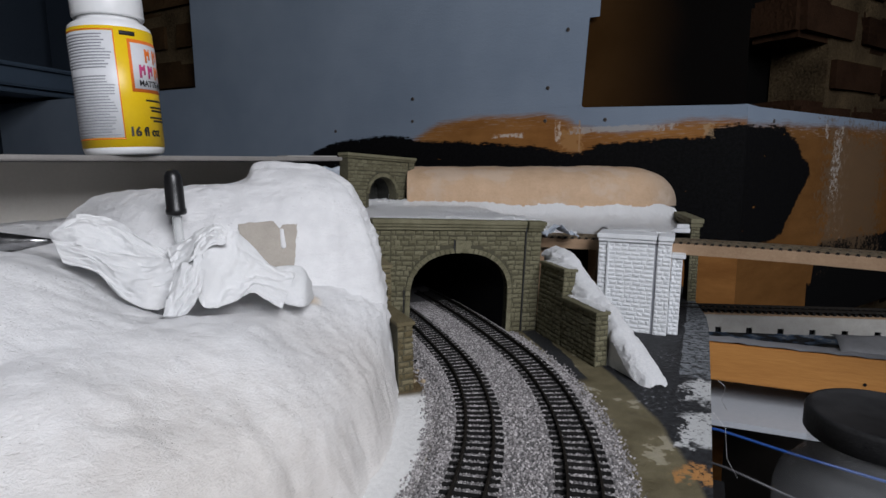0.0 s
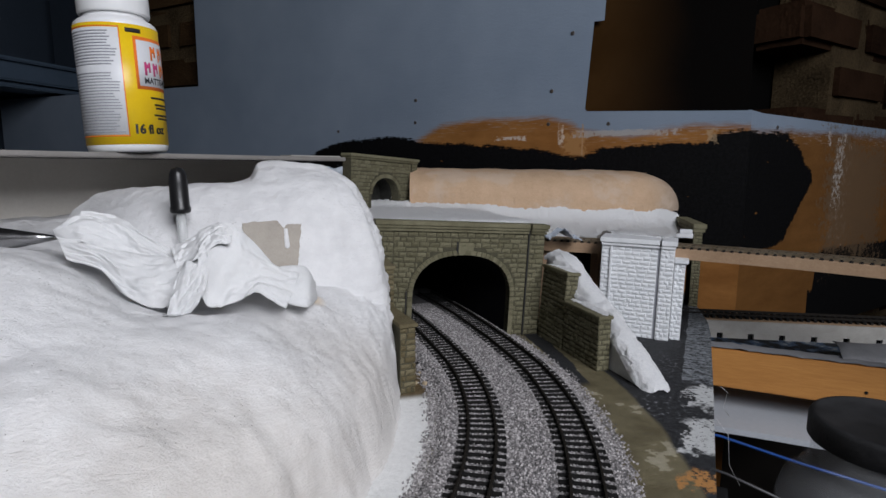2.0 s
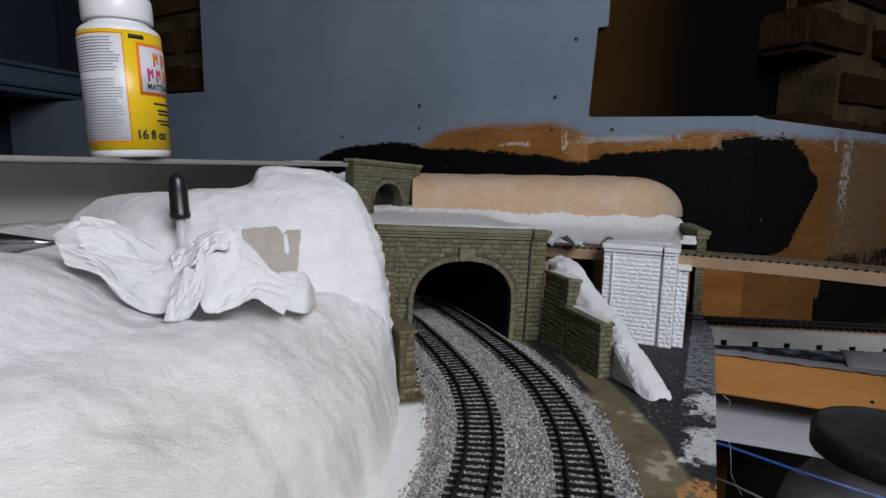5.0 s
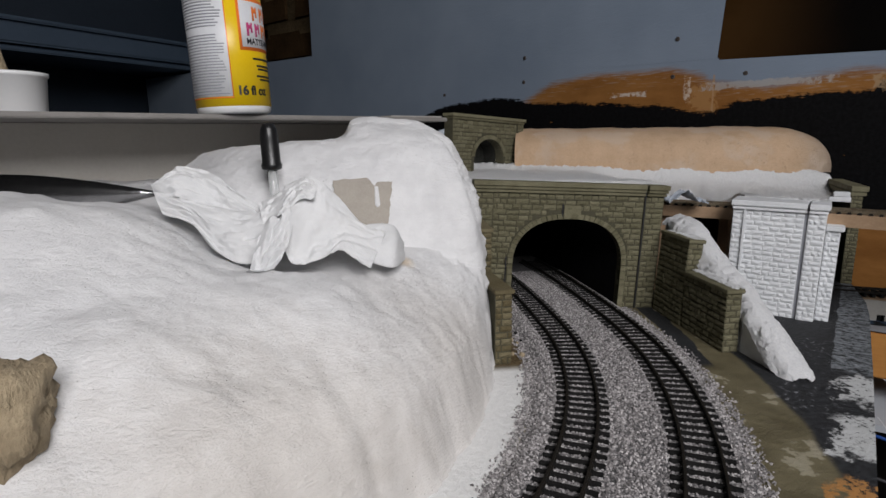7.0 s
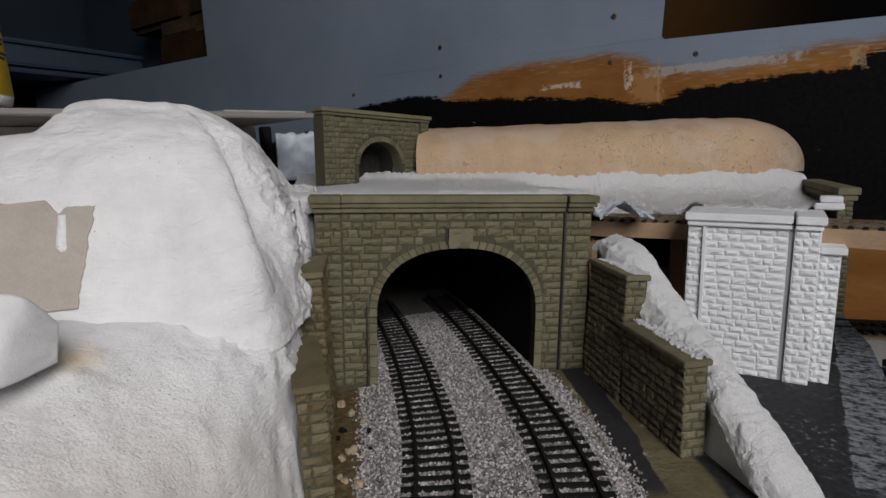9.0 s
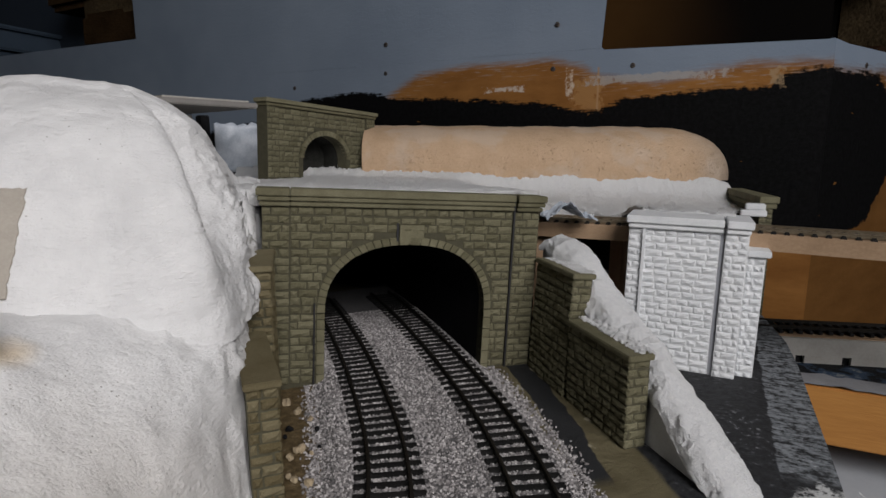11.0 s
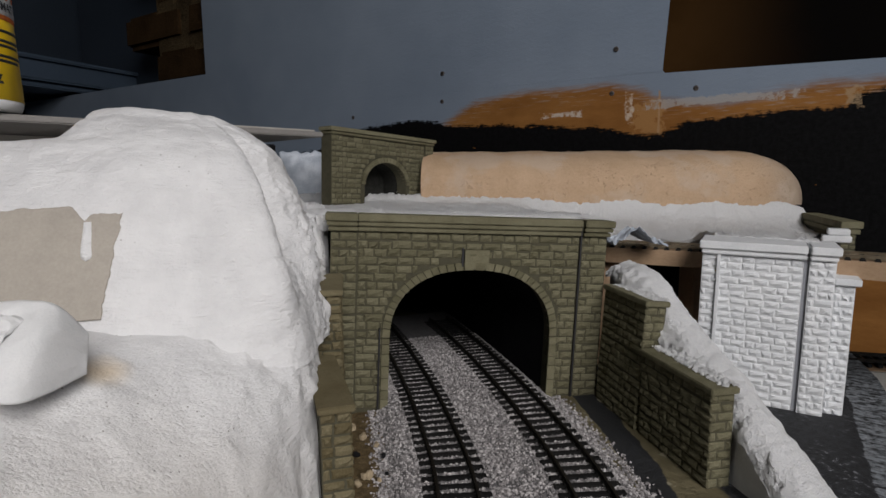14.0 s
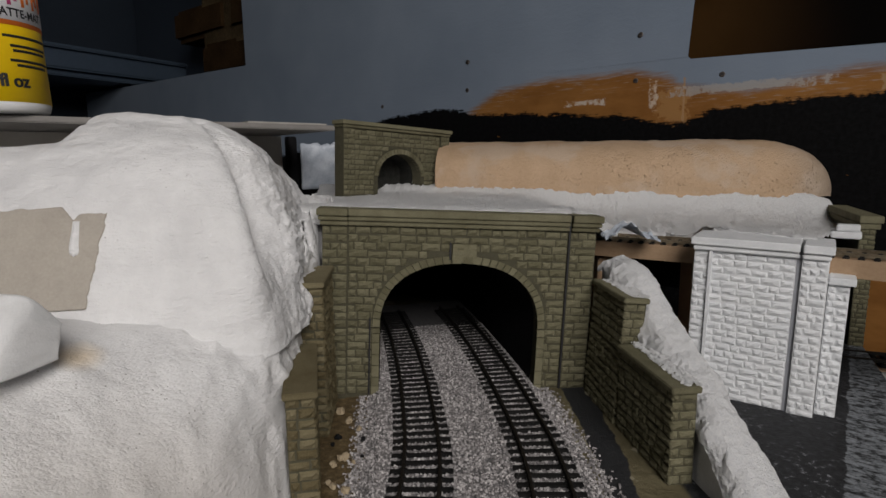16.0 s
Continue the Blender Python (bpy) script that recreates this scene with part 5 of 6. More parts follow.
ul = bmesh.new()
a = [ul.verts.new((x, 0.012, z)) for x, z in upper_arch(16, -0.0003)]
b = [ul.verts.new((x + 0.003, 0.034, z)) for x, z in upper_arch(16, -0.0003)]
for i in range(len(a) - 1):
    ul.faces.new((a[i], a[i + 1], b[i + 1], b[i]))
ul.faces.new(b)
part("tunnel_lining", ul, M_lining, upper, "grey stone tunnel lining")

LOWP = pose(0.330, 0.050, -0.012, 0, 0, 62.0)
low = thing("far_tunnel_portal", LOWP, "olive stone tunnel portal on the low line", "tunnel portal")
part("portal_wall", slab_xz([(0.0, 0.0), (0.0, 0.108), (0.105, 0.108), (0.105, 0.0), (0.085, 0.0), (0.085, 0.05), (0.075, 0.066), (0.055, 0.075), (0.035, 0.066), (0.025, 0.05), (0.025, 0.0)], 0.0, 0.010), M_olive_joint, low)
stone_face(low, pose(0, 0, 0), 0.0, 0.022, 0.0, 0.104, M_olive, seed=71)
stone_face(low, pose(0.0, 0.010, 0, 0, 0, -90), 0.0, 0.010, 0.0, 0.104, M_olive, bw=0.006, seed=72)
stone_face(low, pose(0, 0, 0), 0.023, 0.105, 0.078, 0.104, M_olive, seed=73)
for y, z0, z1, e in ((-0.0028, 0.1045, 0.1085, 0.001), (-0.0042, 0.109, 0.1145, 0.002)):
    part("coping_course", box(-e, y, z0, 0.105 + e, 0.011, z1, 0.0004), M_olive, low)

wb = thing("white_stone_offcut", pose(0.262, 0.006, 0.0935, 0, 0, -40), "small white primed stone offcut lying on the plank", "stone offcut")
part("lower_slab", box(-0.004, 0.0, 0.0, 0.013, 0.012, 0.0045, 0.0006), M_white_stone, wb)
part("upper_slab", box(-0.001, 0.001, 0.0047, 0.012, 0.011, 0.009, 0.0006), M_white_stone, wb)


def crumple(a, b):
    n = fbm(a * 4, b * 4, 3) + 0.5 * abs(fbm(a * 9, b * 9, 8))
    return 0.034 * a, 0.026 * b + 0.003 * n, 0.011 * math.exp(-((a - 0.42) / 0.25) ** 2) * (1 - 0.5 * b) + 0.004 * abs(n)


tagged(new("film_scrap", grid_mesh("film_scrap", 24, 20, crumple, M_foil, False, back=lambda a, b: (crumple(a, b)[0], crumple(a, b)[1], crumple(a, b)[2] - 0.0004))),
       "crumpled scrap of pale film beside the portal coping", "scrap").matrix_basis = pose(0.103, 0.006, 0.0955, 0, 0, -12)

# ---- shelf with its backing, bottle and pot ----
SH = pose(-0.087, 0.174, 0.0, 0, 0, 216.0)
# local x runs along the front edge away from the small portal, local -y goes back
shelf = thing("raised_shelf_board", SH, "thin grey shelf board raised above the hill", "shelf")
part("shelf_top", box(-0.004, -0.34, 0.1752, 1.15, 0.0, 0.1797, 0.0008), M_shelf, shelf)
tagged(new("shelf_backing", mesh_of("shelf_backing", box(-0.008, -0.128, 0.0005, 1.15, -0.120, 0.1748), M_panel)), "cream panel closing the space under the shelf", "panel", kind="structure").matrix_basis = SH
tagged(new("shelf_post", mesh_of("shelf_post", box(-0.025, -0.130, 0.0005, -0.016, -0.118, 0.1748, 0.001), M_dark)), "dark upright post under the shelf", "post").matrix_basis = SH
tagged(new("white_card_strip", mesh_of("white_card_strip", box(0.004, -0.020, 0.1799, 0.075, -0.0010, 0.1811), M_cream)), "white card strip lying on the shelf end", "card").matrix_basis = SH


def sheet_pt(a, b):
    x = -0.026 - 0.060 * a
    return x, -0.112 + 0.035 * a * a + 0.002 * fbm(a * 8, b * 8, 2), 0.118 + (0.049 - 0.004 * fbm(a * 9, 1, 1)) * b


# the shelf's shade is put into the sheet's darker, bluer colour
tagged(new("white_backing_sheet", grid_mesh("white_backing_sheet", 20, 12, sheet_pt, M_foil, back=lambda a, b: (sheet_pt(a, b)[0], sheet_pt(a, b)[1] - 0.002, sheet_pt(a, b)[2]))),
       "blue-white sheet between post and portal, shelf shade in its colour", "sheet").matrix_basis = SH

BX, BY, BR = -0.2885, 0.053, 0.0318
bottle = thing("glue_bottle", pose(BX, BY, 0.1800, 0, -2.0, 0) @ Matrix.Diagonal((1, 1, 1.127, 1)), "white plastic glue bottle with yellow label", "bottle")
part("body", lathe([(0, 0.0), (BR - 0.0035, 0.0), (BR - 0.0012, 0.0012), (BR, 0.0045), (BR, 0.0928), (BR - 0.0008, 0.0950), (BR - 0.0035, 0.0972), (0.0245, 0.0990), (0.0238, 0.1015), (0, 0.1015)], 56), M_white_plastic, bottle, shade=True)
cap_p = [(0, 0.1016), (0.0268, 0.1016), (0.0275, 0.1027), (0.0275, 0.1170), (0.0267, 0.1190), (0, 0.1190)]
part("cap", lathe(cap_p, 48), M_white_plastic, bottle, "white screw cap", True)


def wrap(name, a0, a1, z0, z1, r, material, label="", n=24, parent=bottle):
    """A printed field bent round the bottle, from angle a0 to a1 in degrees."""
    bm = bmesh.new()
    lo, hi, lo2, hi2 = [], [], [], []
    for k in range(n + 1):
        t = radians(a0 + (a1 - a0) * k / n)
        for lst, rr, z in ((lo, r, z0), (hi, r, z1), (lo2, r - 0.0004, z0), (hi2, r - 0.0004, z1)):
            lst.append(bm.verts.new((rr * math.cos(t), rr * math.sin(t), z)))
    for k in range(n):
        bm.faces.new((lo[k], lo[k + 1], hi[k + 1], hi[k]))
        bm.faces.new((lo2[k + 1], lo2[k], hi2[k], hi2[k + 1]))
        bm.faces.new((hi[k], hi[k + 1], hi2[k + 1], hi2[k]))
        bm.faces.new((lo[k + 1], lo[k], lo2[k], lo2[k + 1]))
    return part(name, bm, material, parent, label, True)


label = wrap("label", -178, 178, 0.0055, 0.092, BR + 0.0003, M_yellow, "yellow wraparound label", 72)
wrap("text_panel", -170, -75, 0.0125, 0.0885, BR + 0.0006, M_label_white, "white panel of small print", 24, label)
for a0, a1 in ((-171.5, -170.2), (-74.8, -73.4)):
    wrap("panel_border", a0, a1, 0.0118, 0.0892, BR + 0.0006, M_orange, "orange border line", 3, label)
for z0, z1 in ((0.0112, 0.0120), (0.0890, 0.0898)):
    wrap("panel_border", -171.5, -73.4, z0, z1, BR + 0.0006, M_orange, "", 20, label)
rnd = random.Random(4)
z = 0.0865
while z > 0.0145:
    if abs(z - 0.060) > 0.0016:
        wrap("print_line", -166, -166 + rnd.uniform(74, 88), z - 0.0009, z, BR + 0.0009, M_greyink, "", 10, label)
    z -= 0.0021
wrap("logo_border", -57, 32, 0.046, 0.084, BR + 0.0006, M_orange, "orange logo frame", 20, label)
wrap("logo_field", -53.0, 28.5, 0.0485, 0.0815, BR + 0.0009, M_label_white, "white logo field", 20, label)
for a0, z0, h, mt in ((-32, 0.068, 0.010, M_orange), (-15, 0.068, 0.010, M_orange), (2, 0.068, 0.010, M_orange), (-44, 0.0565, 0.0095, M_magenta), (-29, 0.0565, 0.0095, M_magenta), (-14, 0.0565, 0.0095, M_orange), (1, 0.0565, 0.0095, M_orange), (15, 0.0565, 0.0095, M_orange)):
    wrap("logo_stroke", a0, a0 + 4.0, z0, z0 + h, BR + 0.0012, mt, "", 3, label)
    wrap("logo_stroke", a0 + 7.0, a0 + 10.5, z0 + h * 0.25, z0 + h, BR + 0.0012, mt, "", 3, label)
    wrap("logo_stroke", a0 + 4.0, a0 + 7.0, z0 + h * 0.55, z0 + h * 0.85, BR + 0.0012, mt, "", 3, label)
wrap("brand_bar", -66, -44, 0.0862, 0.0892, BR + 0.0006, M_ink, "dark maker's bar", 8, label)
for a0, a1, z0 in ((-38, 20, 0.0395), (-32, 18, 0.0345), (-30, 14, 0.0320), (-34, 20, 0.0268), (-28, 12, 0.0243)):
    wrap("slogan_bar", a0, a1, z0, z0 + 0.0014, BR + 0.0006, M_ink, "", 10, label)


def bent_text(body, size, az, z, r, material):
    """Lettering bent round the bottle, its left end at azimuth az."""
    cu = bpy.data.curves.new("lettering", "FONT")
    cu.body, cu.size, cu.offset = body, size, size * 0.02
    tmp = new("lettering", cu)
    me = bpy.data.meshes.new_from_object(tmp.evaluated_get(bpy.context.evaluated_depsgraph_get()))
    bpy.data.objects.remove(tmp)
    bm = bmesh.new()
    bm.from_mesh(me)
    bmesh.ops.triangulate(bm, faces=bm.faces)
    bmesh.ops.subdivide_edges(bm, edges=[e for e in bm.edges if e.calc_length() > size * 0.3], cuts=2)
    for v in bm.verts:
        t = radians(az) + v.co.x / r
        v.co = Vector((r * math.cos(t), r * math.sin(t), z + v.co.y))
    return part("lettering", bm, material, label, "black printed lettering")


for k in (-0.5, 0.0, 0.5):
    bent_text("16 fl oz", 0.0095, -68 + k, 0.0135 + 0.0001 * k, BR + 0.0008 + 0.00005 * k, M_ink)
bent_text("MATTE-MAT", 0.0062, -46, 0.0505, BR + 0.0013, M_ink)

pot = thing("white_paint_pot", pose(-0.492, 0.075, 0.1799), "white plastic pot holding an old brush", "pot")
part("pot_body", lathe([(0, 0), (0.024, 0), (0.026, 0.002), (0.029, 0.036), (0.0305, 0.0365), (0.0305, 0.040), (0.0275, 0.040), (0.0245, 0.004), (0, 0.004)], 36), M_white_plastic, pot, shade=True)
part("brush_handle", tube([(0.004, 0, 0.005), (-0.012, 0.004, 0.062), (-0.013, 0.004, 0.085)], [0.004, 0.0055, 0.003]), M_bark, pot, "worn wooden brush handle")

# ---- loose things on the hill ----
CREASE = np.random.default_rng(21).uniform(-1, 1, (80, 80))


def facet(u, v):
    """Creased paper: flat triangular facets between random heights."""
    u, v = u + 0.37 * v + 3, v - 0.21 * u + 12
    i, j = int(math.floor(u)), int(math.floor(v))
    fu, fv = u - i, v - j
    h = lambda p, q: CREASE[p % 80, q % 80]
    if fu + fv < 1:
        return h(i, j) + fu * (h(i + 1, j) - h(i, j)) + fv * (h(i, j + 1) - h(i, j))
    return h(i + 1, j + 1) + (1 - fu) * (h(i, j + 1) - h(i + 1, j + 1)) + (1 - fv) * (h(i + 1, j) - h(i + 1, j + 1))


def pleat(u, sharp=1.0):
    """A sharp-crested fold that repeats once in u."""
    t = u - math.floor(u)
    return (1 - abs(2 * t - 1)) ** sharp


def along(pts, a):
    """A smooth line through a few corner points, a from 0 to 1."""
    u = min(max(a, 0.0), 0.99999) * (len(pts) - 1)
    k = int(u)
    f = u - k
    p = [Vector(pts[min(max(k + d, 0), len(pts) - 1)]) for d in (-1, 0, 1, 2)]
    return 0.5 * (2 * p[1] + (p[2] - p[0]) * f + (2 * p[0] - 5 * p[1] + 4 * p[2] - p[3]) * f * f + (3 * p[1] - p[0] - 3 * p[2] + p[3]) * f ** 3)


def fold_sheet(top, foot, folds, slant, bulge, seed, na=90, nb=46):
    """One fold of the tissue hung between a top line and a foot line, softly pleated and creased like thin paper."""
    def pt(a, b):
        drift = 0.8 * fbm(a * 2.2, b * 1.8, seed)
        p = along(top, a).lerp(along(foot, a), b)
        n = Vector((0.1, -0.70, 0.70))
        main = 0.5 - 0.5 * math.cos(2 * math.pi * (folds * a + slant * b + drift))
        crease = pleat(1.9 * folds * a - 1.3 * slant * b + 1.6 * drift + 0.3 * facet(a * 4 + seed, b * 3), 1.6)
        p += n * (0.7 * bulge * math.sin(math.pi * b) + 0.0014 * (main - 0.45) + 0.0008 * (crease - 0.4) + 0.0042 * facet(a * 3.1 + seed, b * 2.3 + 3) + 0.0013 * facet(a * 8 + seed, b * 6 + 3) + 0.0004 * facet(a * 21 + seed, b * 15))
        p.z += 0.0014 * facet(a * 6 + 2 * seed, 4) * b
        p.z = max(p.z, hill_height(p.x, p.y) + 0.0010)
        return p.x, p.y, p.z
    me = grid_mesh("tissue_fold", na, nb, pt, M_tissue, True, back=lambda a, b: (pt(a, b)[0], pt(a, b)[1] + 0.0002, pt(a, b)[2] - 0.0004))
    me.set_sharp_from_angle(angle=radians(28))
    return me


tissue = thing("crumpled_tissue", pose(0, 0, 0), "crumpled white paper tissue lying on the plaster ledge", "tissue")
part("tissue_fold", fold_sheet([(-0.282, -0.155, 0.135), (-0.268, -0.150, 0.144), (-0.252, -0.148, 0.139), (-0.237, -0.150, 0.128), (-0.219, -0.155, 0.118)],
                               [(-0.279, -0.160, 0.131), (-0.266, -0.164, 0.128), (-0.250, -0.162, 0.122), (-0.236, -0.163, 0.116), (-0.219, -0.166, 0.108)], 1.3, 0.6, 0.002, 2), None, tissue)
part("tissue_fold", fold_sheet([(-0.279, -0.160, 0.131), (-0.264, -0.160, 0.126), (-0.248, -0.160, 0.121), (-0.232, -0.163, 0.118), (-0.215, -0.168, 0.119), (-0.203, -0.170, 0.127)],
                               [(-0.273, -0.166, 0.120), (-0.256, -0.170, 0.112), (-0.243, -0.177, 0.099), (-0.228, -0.182, 0.094), (-0.213, -0.184, 0.099), (-0.199, -0.186, 0.112)], 0.9, 0.9, 0.0055, 5), None, tissue)
part("tissue_fold", fold_sheet([(-0.222, -0.160, 0.121), (-0.210, -0.163, 0.129), (-0.197, -0.164, 0.136), (-0.188, -0.166, 0.132)],
                               [(-0.216, -0.180, 0.110), (-0.206, -0.182, 0.116), (-0.197, -0.180, 0.124), (-0.188, -0.178, 0.126)], 0.7, 0.4, 0.004, 9, 60, 36), None, tissue)
part("tissue_fold", fold_sheet([(-0.205, -0.172, 0.127), (-0.194, -0.165, 0.135), (-0.180, -0.166, 0.128), (-0.165, -0.166, 0.112), (-0.151, -0.162, 0.103)],
                               [(-0.205, -0.190, 0.106), (-0.199, -0.192, 0.093), (-0.185, -0.189, 0.094), (-0.175, -0.183, 0.096), (-0.160, -0.183, 0.087)], 1.3, 0.5, 0.0055, 8), None, tissue)
part("tissue_fold", fold_sheet([(-0.212, -0.184, 0.117), (-0.216, -0.198, 0.104), (-0.218, -0.204, 0.094), (-0.2195, -0.208, 0.087)],
                               [(-0.199, -0.185, 0.112), (-0.201, -0.198, 0.103), (-0.209, -0.204, 0.093), (-0.218, -0.208, 0.087)], 0.4, 1.0, 0.004, 11, 50, 24), None, tissue, "twisted torn strip")


def lobe_pt(a, b):
    """The rounded end of the tissue, bellied out and tucked under at its foot."""
    top = along([(-0.162, -0.160, 0.109), (-0.153, -0.159, 0.109), (-0.146, -0.158, 0.107), (-0.1415, -0.152, 0.097)], a)
    foot = along([(-0.163, -0.176, 0.092), (-0.154, -0.180, 0.089), (-0.146, -0.178, 0.0875), (-0.1405, -0.158, 0.087)], a)
    p = top.lerp(foot, b) + Vector((0.25, -0.75, 0.35)) * (0.0028 * math.sin(math.pi * b) ** 0.8 * (1 - 0.6 * a * a) + 0.0016 * facet(a * 2.4 + 1, b * 2.2) + 0.0005 * facet(a * 7 + 1, b * 7) + 0.0008 * fbm(a * 3, b * 3, 2))
    return p.x, p.y, max(p.z, hill_height(p.x, p.y) + 0.0008)


part("tissue_flap", grid_mesh("tissue_flap", 40, 34, lobe_pt, M_tissue, True, back=lambda a, b: (lobe_pt(a, b)[0] - 0.0002, lobe_pt(a, b)[1] + 0.0004, lobe_pt(a, b)[2] - 0.0002)), None, tissue, "stiff rounded flap")

dropper = thing("glass_dropper", pose(-0.2215, -0.1190, 0.1105, 0, -1.5, 0), "glass dropper with a black rubber bulb", "dropper")
part("rubber_bulb", lathe([(0, 0.0285), (0.0050, 0.0285), (0.0062, 0.0295), (0.0063, 0.032), (0.0057, 0.0332), (0.0056, 0.048), (0.0050, 0.0535), (0.0034, 0.0568), (0, 0.058)], 28), M_rubber, dropper, "black rubber bulb", True)
part("glass_tube", lathe([(0, 0.0), (0.0012, 0.0), (0.0018, 0.004), (0.0031, 0.012), (0.0031, 0.030), (0.0026, 0.030), (0.0026, 0.0125), (0.0010, 0.004), (0, 0.003)], 24), M_thin_glass, dropper, "clear glass tube", True)

tw = thing("steel_tweezers", look((-0.2885, -0.132, 0.1270), (-0.50, -0.128, 0.1255)) @ pose(0, 0, 0, 0, 0, 78), "pair of dark polished steel tweezers on the plaster", "tweezers")
for sgn in (-1, 1):
    bm = bmesh.new()
    rings = []
    for k in range(15):
        t = k / 14
        w = 0.0010 + 0.0115 * math.sin(math.pi * min(1, t * 1.15) * 0.62)
        off = sgn * (0.0012 + 0.0110 * t * (1 - 0.6 * t))
        rings.append([bm.verts.new((px * w, off + py, -0.13 * t)) for px, py in ((-1, -0.0018), (1, -0.0018), (1, 0.0018), (0, 0.0026 * sgn), (-1, 0.0018))])
    for p, q in zip(rings, rings[1:]):
        for k in range(5):
            bm.faces.new((p[k], p[(k + 1) % 5], q[(k + 1) % 5], q[k]))
    bm.faces.new(rings[0])
    bm.faces.new(rings[-1])
    part("tweezer_arm", bm, M_steel, tw, shade=True)

bm = bmesh.new()
bmesh.ops.create_icosphere(bm, subdivisions=4, radius=1)
for v in bm.verts:
    n = v.co.normalized()
    k = 1 + 0.30 * fbm(n.x * 1.6, n.y * 1.6, n.z * 1.6) + 0.10 * fbm(n.x * 6, n.y * 6, n.z * 2)
    v.co = Vector((n.x * 0.014, n.y * 0.018, n.z * 0.017)) * k
solid("bark_rock", bm, M_bark, "lump of brown bark used as a rock", "rock", m=pose(-0.262, -0.319, 0.079, 0, 12, 20), shade=True)

rng = random.Random(9)
for k in range(14):
    bm = bmesh.new()
    bmesh.ops.create_icosphere(bm, subdivisions=2, radius=rng.uniform(0.0010, 0.0026))
    for v in bm.verts:
        v.co *= 1 + 0.75 * fbm(v.co.x * 400 + k, v.co.y * 400, v.co.z * 400)
    y = rng.uniform(-0.125, -0.008)
    x = rng.uniform(-0.068, -0.050)
    dark = rng.random() < 0.35
    solid("plaster_crumb", bm, M_dark if dark else M_bark, "dark broken crumb beside the ballast" if dark else "tan crumb of bark beside the ballast", "rubble", group="rubble by the wall", m=pose(x, y, 0.0014, 0, 0, rng.uniform(0, 90)))

def crumb_place(rng):
    if rng.random() < 0.45:
        return rng.uniform(0.097, 0.107), rng.uniform(-0.053, -0.006), 0.0728
    return rng.uniform(0.095, 0.103), rng.uniform(-0.114, -0.055), 0.0482


tagged(new("wall_top_crumbs", scatter_stones("wall_top_crumbs", 700, crumb_place, 0.0011, M_plaster_rough, 8)), "white plaster crumbs spilled on the wing wall tops", "crumbs", kind="stuff")

# ---- low line, beam and clutter at the open side ----
def deck_material():
    """Black board with smears of blue and grey plaster paint."""
    m, nt, b, co = start("smeared_deck_paint", 0.7)
    b.inputs["Specular IOR Level"].default_value = 0.2
    n1, n2 = noise_tex(nt, co, 45, 5), noise_tex(nt, co, 240, 5)
    col = mix_col(nt, smooth(nt, n1, 0.47, 0.54), (0.008, 0.009, 0.011), (0.045, 0.075, 0.125))
    col = mix_col(nt, math_node(nt, "MULTIPLY", smooth(nt, n1, 0.56, 0.62), smooth(nt, n2, 0.42, 0.52)), col, (0.24, 0.25, 0.25))
    nt.links.new(col, b.inputs["Base Color"])
    bump(nt, b, n2, 0.001)
    return m


LP = math.degrees(math.atan2(-0.090, 0.195))
LOWB = pose(0.293, 0.017, 0, 0, 0, LP)
pts = []
for k in range(12):
    p = LOWB @ Vector((-0.03 + 0.075 * k, 0.022, -0.0035))
    pts.append((p.x, p.y, p.z, LP + 90))
track("low_track", pts, "low-level model track along the backdrop")
strip = thing("low_track_bed", LOWB, "cream painted strip with square drainage holes under the low track", "track bed")
part("bed_top", box(-0.03, 0.003, -0.0105, 0.80, 0.046, -0.0040), M_plank, strip)
# black strip added behind the face in place of shade in the holes
part("bed_back", box(-0.03, 0.0040, -0.037, 0.80, 0.0060, -0.0108), M_dark, strip, "dark strip added so that the holes stay black")
holes = [0.030 + 0.0335 * k for k in range(22)]
x = -0.03
for hx in holes:
    part("bed_face", box(x, -0.001, -0.037, hx, 0.0025, -0.0045), M_cream, strip)
    part("bed_face", box(hx, -0.001, -0.0185, hx + 0.0065, 0.0025, -0.0045), M_cream, strip)
    part("bed_face", box(hx, -0.001, -0.037, hx + 0.0065, 0.0025, -0.0255), M_cream, strip)
    x = hx + 0.0065
BEAM = math.degrees(math.atan2(-0.102, 0.120))
beam = thing("pine_beam", pose(0.268, -0.029, -0.020, 0, 0, BEAM), "orange varnished pine beam carrying the layout edge", "beam")
part("beam_body", box(0.0, 0.0, -0.042, 0.62, 0.020, 0.0, 0.0012), M_beam, beam)
for bx in (0.150, 0.172):
    part("knot_hole", lathe([(0.0016, -0.0002), (0.0016, 0.0006), (0, 0.0006)], 12), M_dark, beam, "small dark nail hole", m=pose(bx, -0.0002, -0.026, 90))
part("rough_top", grid_mesh("rough_top", 80, 6, lambda a, b: (0.62 * a, -0.001 + 0.022 * b + 0.001 * fbm(a * 60, b * 4, 2), 0.0018 + 0.0014 * fbm(a * 90, b * 5, 1)), M_greyboard), None, beam, "grey plaster smeared on top")
tagged(new("low_deck", mesh_of("low_deck", prism([(0.272, -0.022), (0.312, -0.056), (0.735, -0.412), (1.05, -0.33), (0.95, -0.25), (0.50, -0.075), (0.30, 0.012)], -0.036, -0.0245), deck_material())), "black and blue painted deck between beam and low track", "deck", kind="structure")


def strip_pt(a, b):
    return 0.30 * a, 0.034 * b, -0.014 + 0.010 * math.sin(b * 2.2) + 0.002 * fbm(a * 8, b * 2, 1)


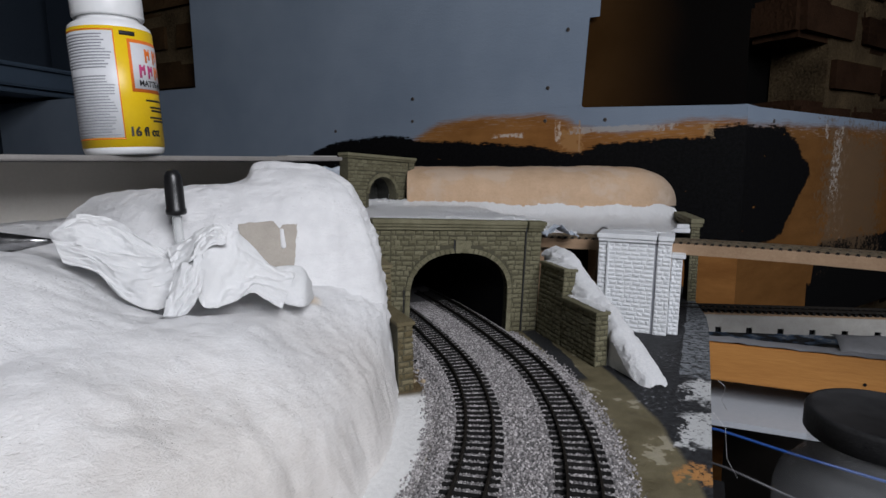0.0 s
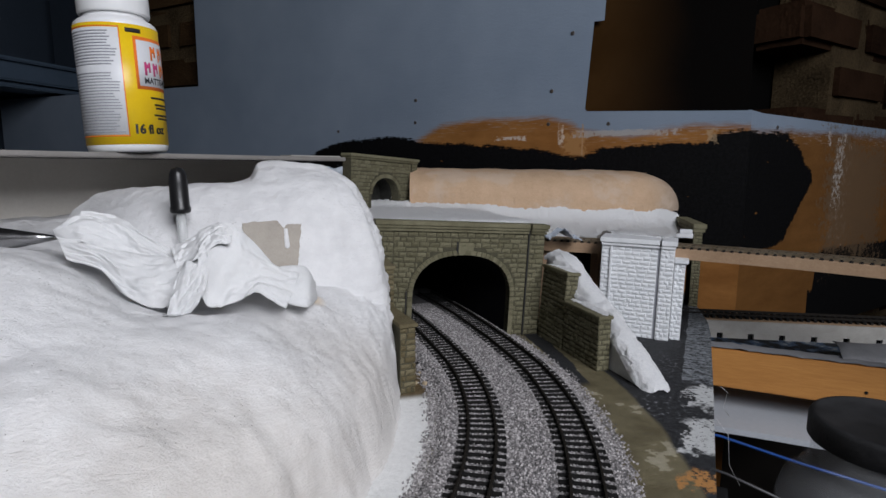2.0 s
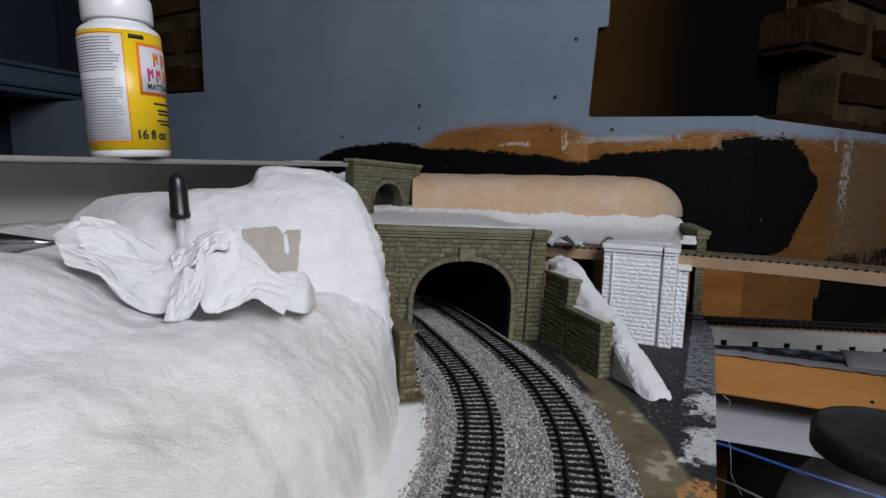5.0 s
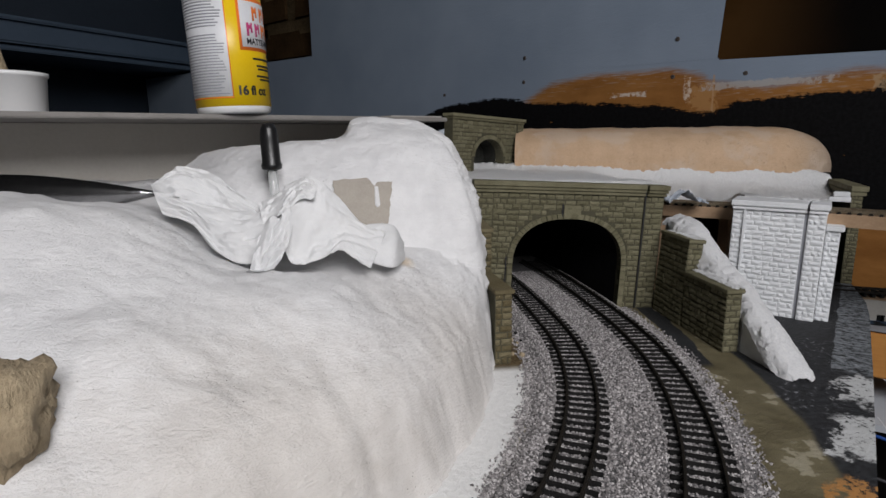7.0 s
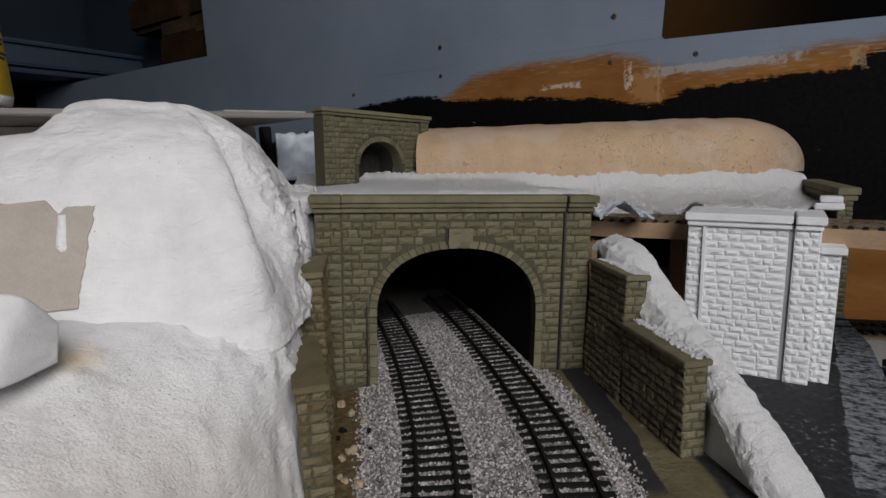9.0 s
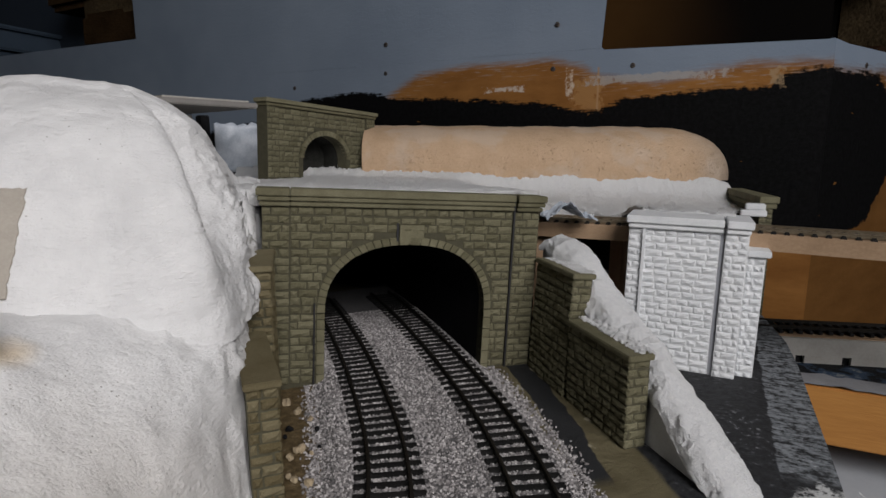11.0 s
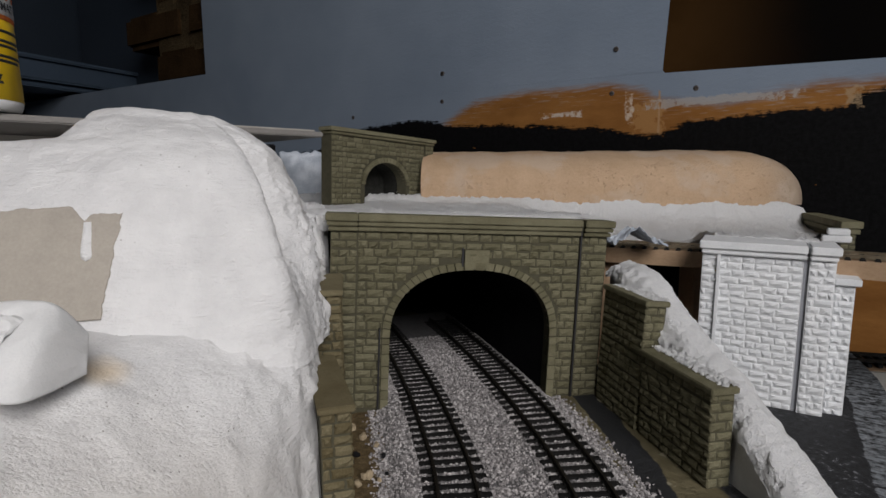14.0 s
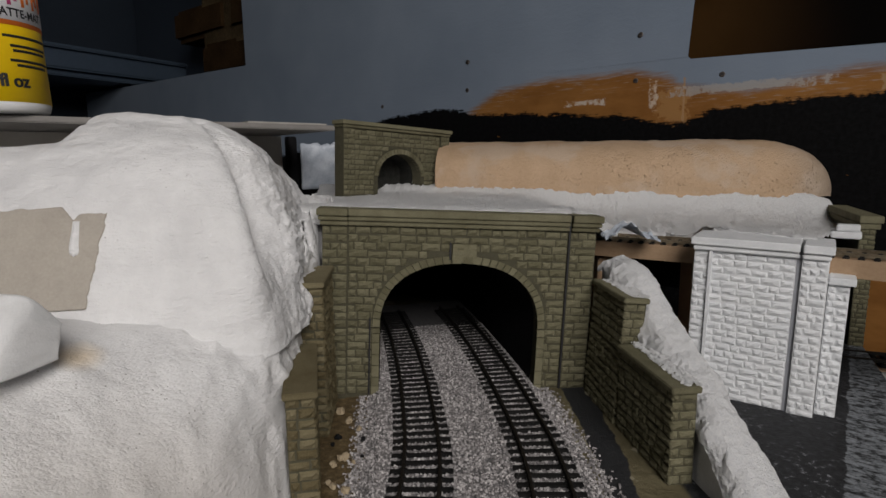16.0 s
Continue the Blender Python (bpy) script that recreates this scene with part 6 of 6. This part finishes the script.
tagged(new("grey_card_strip", grid_mesh("grey_card_strip", 30, 8, strip_pt, M_greyboard, back=lambda a, b: (strip_pt(a, b)[0], strip_pt(a, b)[1], strip_pt(a, b)[2] - 0.001))), "curled grey card strip lying on the deck", "card").matrix_basis = pose(0.375, -0.105, -0.004, 0, 0, -34)
tagged(new("under_panel", mesh_of("under_panel", prism([(0.235, -0.055), (0.256, -0.070), (0.300, -0.105), (0.450, -0.230), (0.80, -0.25), (0.62, 0.02), (0.33, 0.03), (0.27, 0.0)], -0.096, -0.090), M_under)), "white panel on the frame below the beam", "panel", kind="structure")
tagged(new("blue_lead", mesh_of("blue_lead", tube([(0.215, -0.070, -0.0875), (0.245, -0.092, -0.0895), (0.280, -0.145, -0.093), (0.34, -0.215, -0.100)], 0.0014), M_blue_cable, True)), "blue cable hanging under the baseboard", "cable")
tagged(new("grey_lead", mesh_of("grey_lead", tube([(0.200, -0.085, -0.108), (0.230, -0.118, -0.112), (0.270, -0.185, -0.122)], 0.0013), M_grey_cable, True)), "thin grey cable under the baseboard", "cable")
tagged(new("black_storage_box", mesh_of("black_storage_box", box(-0.05, -0.06, -0.30, 0.14, 0.07, -0.0673, 0.004), M_dark)), "black storage box under the layout edge", "box").matrix_basis = pose(0.127, -0.330, 0, 0, 0, -42)

JM = Matrix.Translation((0.1560, -0.3000, -0.0670)) @ Matrix.Scale(0.87, 4)
jar = thing("clear_plastic_jar", JM, "clear plastic jar of grey powder with black screw lid", "jar")


def squircle(profile, steps=48, power=3.2):
    bm = bmesh.new()
    rings = []
    for r, z, sq in profile:
        ring = []
        for k in range(steps):
            t = 2 * math.pi * k / steps
            c, s = math.cos(t), math.sin(t)
            q = (abs(c) ** power + abs(s) ** power) ** (-1 / power)
            rr = r * (1 + (q - 1) * sq)
            ring.append(bm.verts.new((rr * c, rr * s, z)))
        rings.append(ring)
    for p, q in zip(rings, rings[1:]):
        for k in range(steps):
            bm.faces.new((p[k], p[(k + 1) % steps], q[(k + 1) % steps], q[k]))
    bm.faces.new(rings[0][::-1])
    bm.faces.new(rings[-1])
    return bm


part("jar_body", squircle([(0.046, 0.0, 1), (0.050, 0.003, 1), (0.051, 0.055, 1), (0.049, 0.068, 0.8), (0.043, 0.078, 0.3), (0.040, 0.081, 0), (0.041, 0.083, 0), (0.040, 0.085, 0), (0.0405, 0.089, 0), (0.0400, 0.091, 0), (0.040, 0.098, 0)]), M_clear_plastic, jar, shade=True)
part("powder", squircle([(0.044, 0.0015, 1), (0.048, 0.004, 1), (0.0485, 0.022, 1), (0.030, 0.025, 1)]), M_powder, jar, "grey powder", True)
lid = lathe([(0, 0.0985), (0.0425, 0.0985), (0.0432, 0.0995), (0.0432, 0.112), (0.0420, 0.1145), (0.039, 0.1152), (0.0385, 0.1142), (0, 0.1142)], 56)
part("screw_lid", lid, M_lid, jar, "black ribbed screw lid", True)
for (p, q) in (((0.165, -0.170, 0.001), (0.185, -0.160, -0.03)), ((0.120, -0.215, 0.001), (0.128, -0.232, -0.04))):
    a, b = Vector(p), Vector(q)
    tagged(new("frayed_thread", mesh_of("frayed_thread", tube([a, a.lerp(b, 0.3) + Vector((0.004, 0, 0.002)), a.lerp(b, 0.7) + Vector((-0.002, 0.001, 0.0)), b], 0.00016, 5), M_tissue, True)), "loose white thread fraying from the board edge", "thread", "frayed threads")

# stones past the first three hundred of a wall stay joined
for owner, rest in MORE_BLOCKS.items():
    verts, faces = [], []
    for me, m in rest:
        k = len(verts)
        verts += [m @ v.co for v in me.vertices]
        faces += [[k + i for i in p.vertices] for p in me.polygons]
    joined = bpy.data.meshes.new("stone_courses")
    joined.from_pydata(verts, [], faces)
    joined.materials.append(rest[0][0].materials[0])
    tagged(part("stone_courses", joined, None, bpy.data.objects[owner]), kind="stuff")
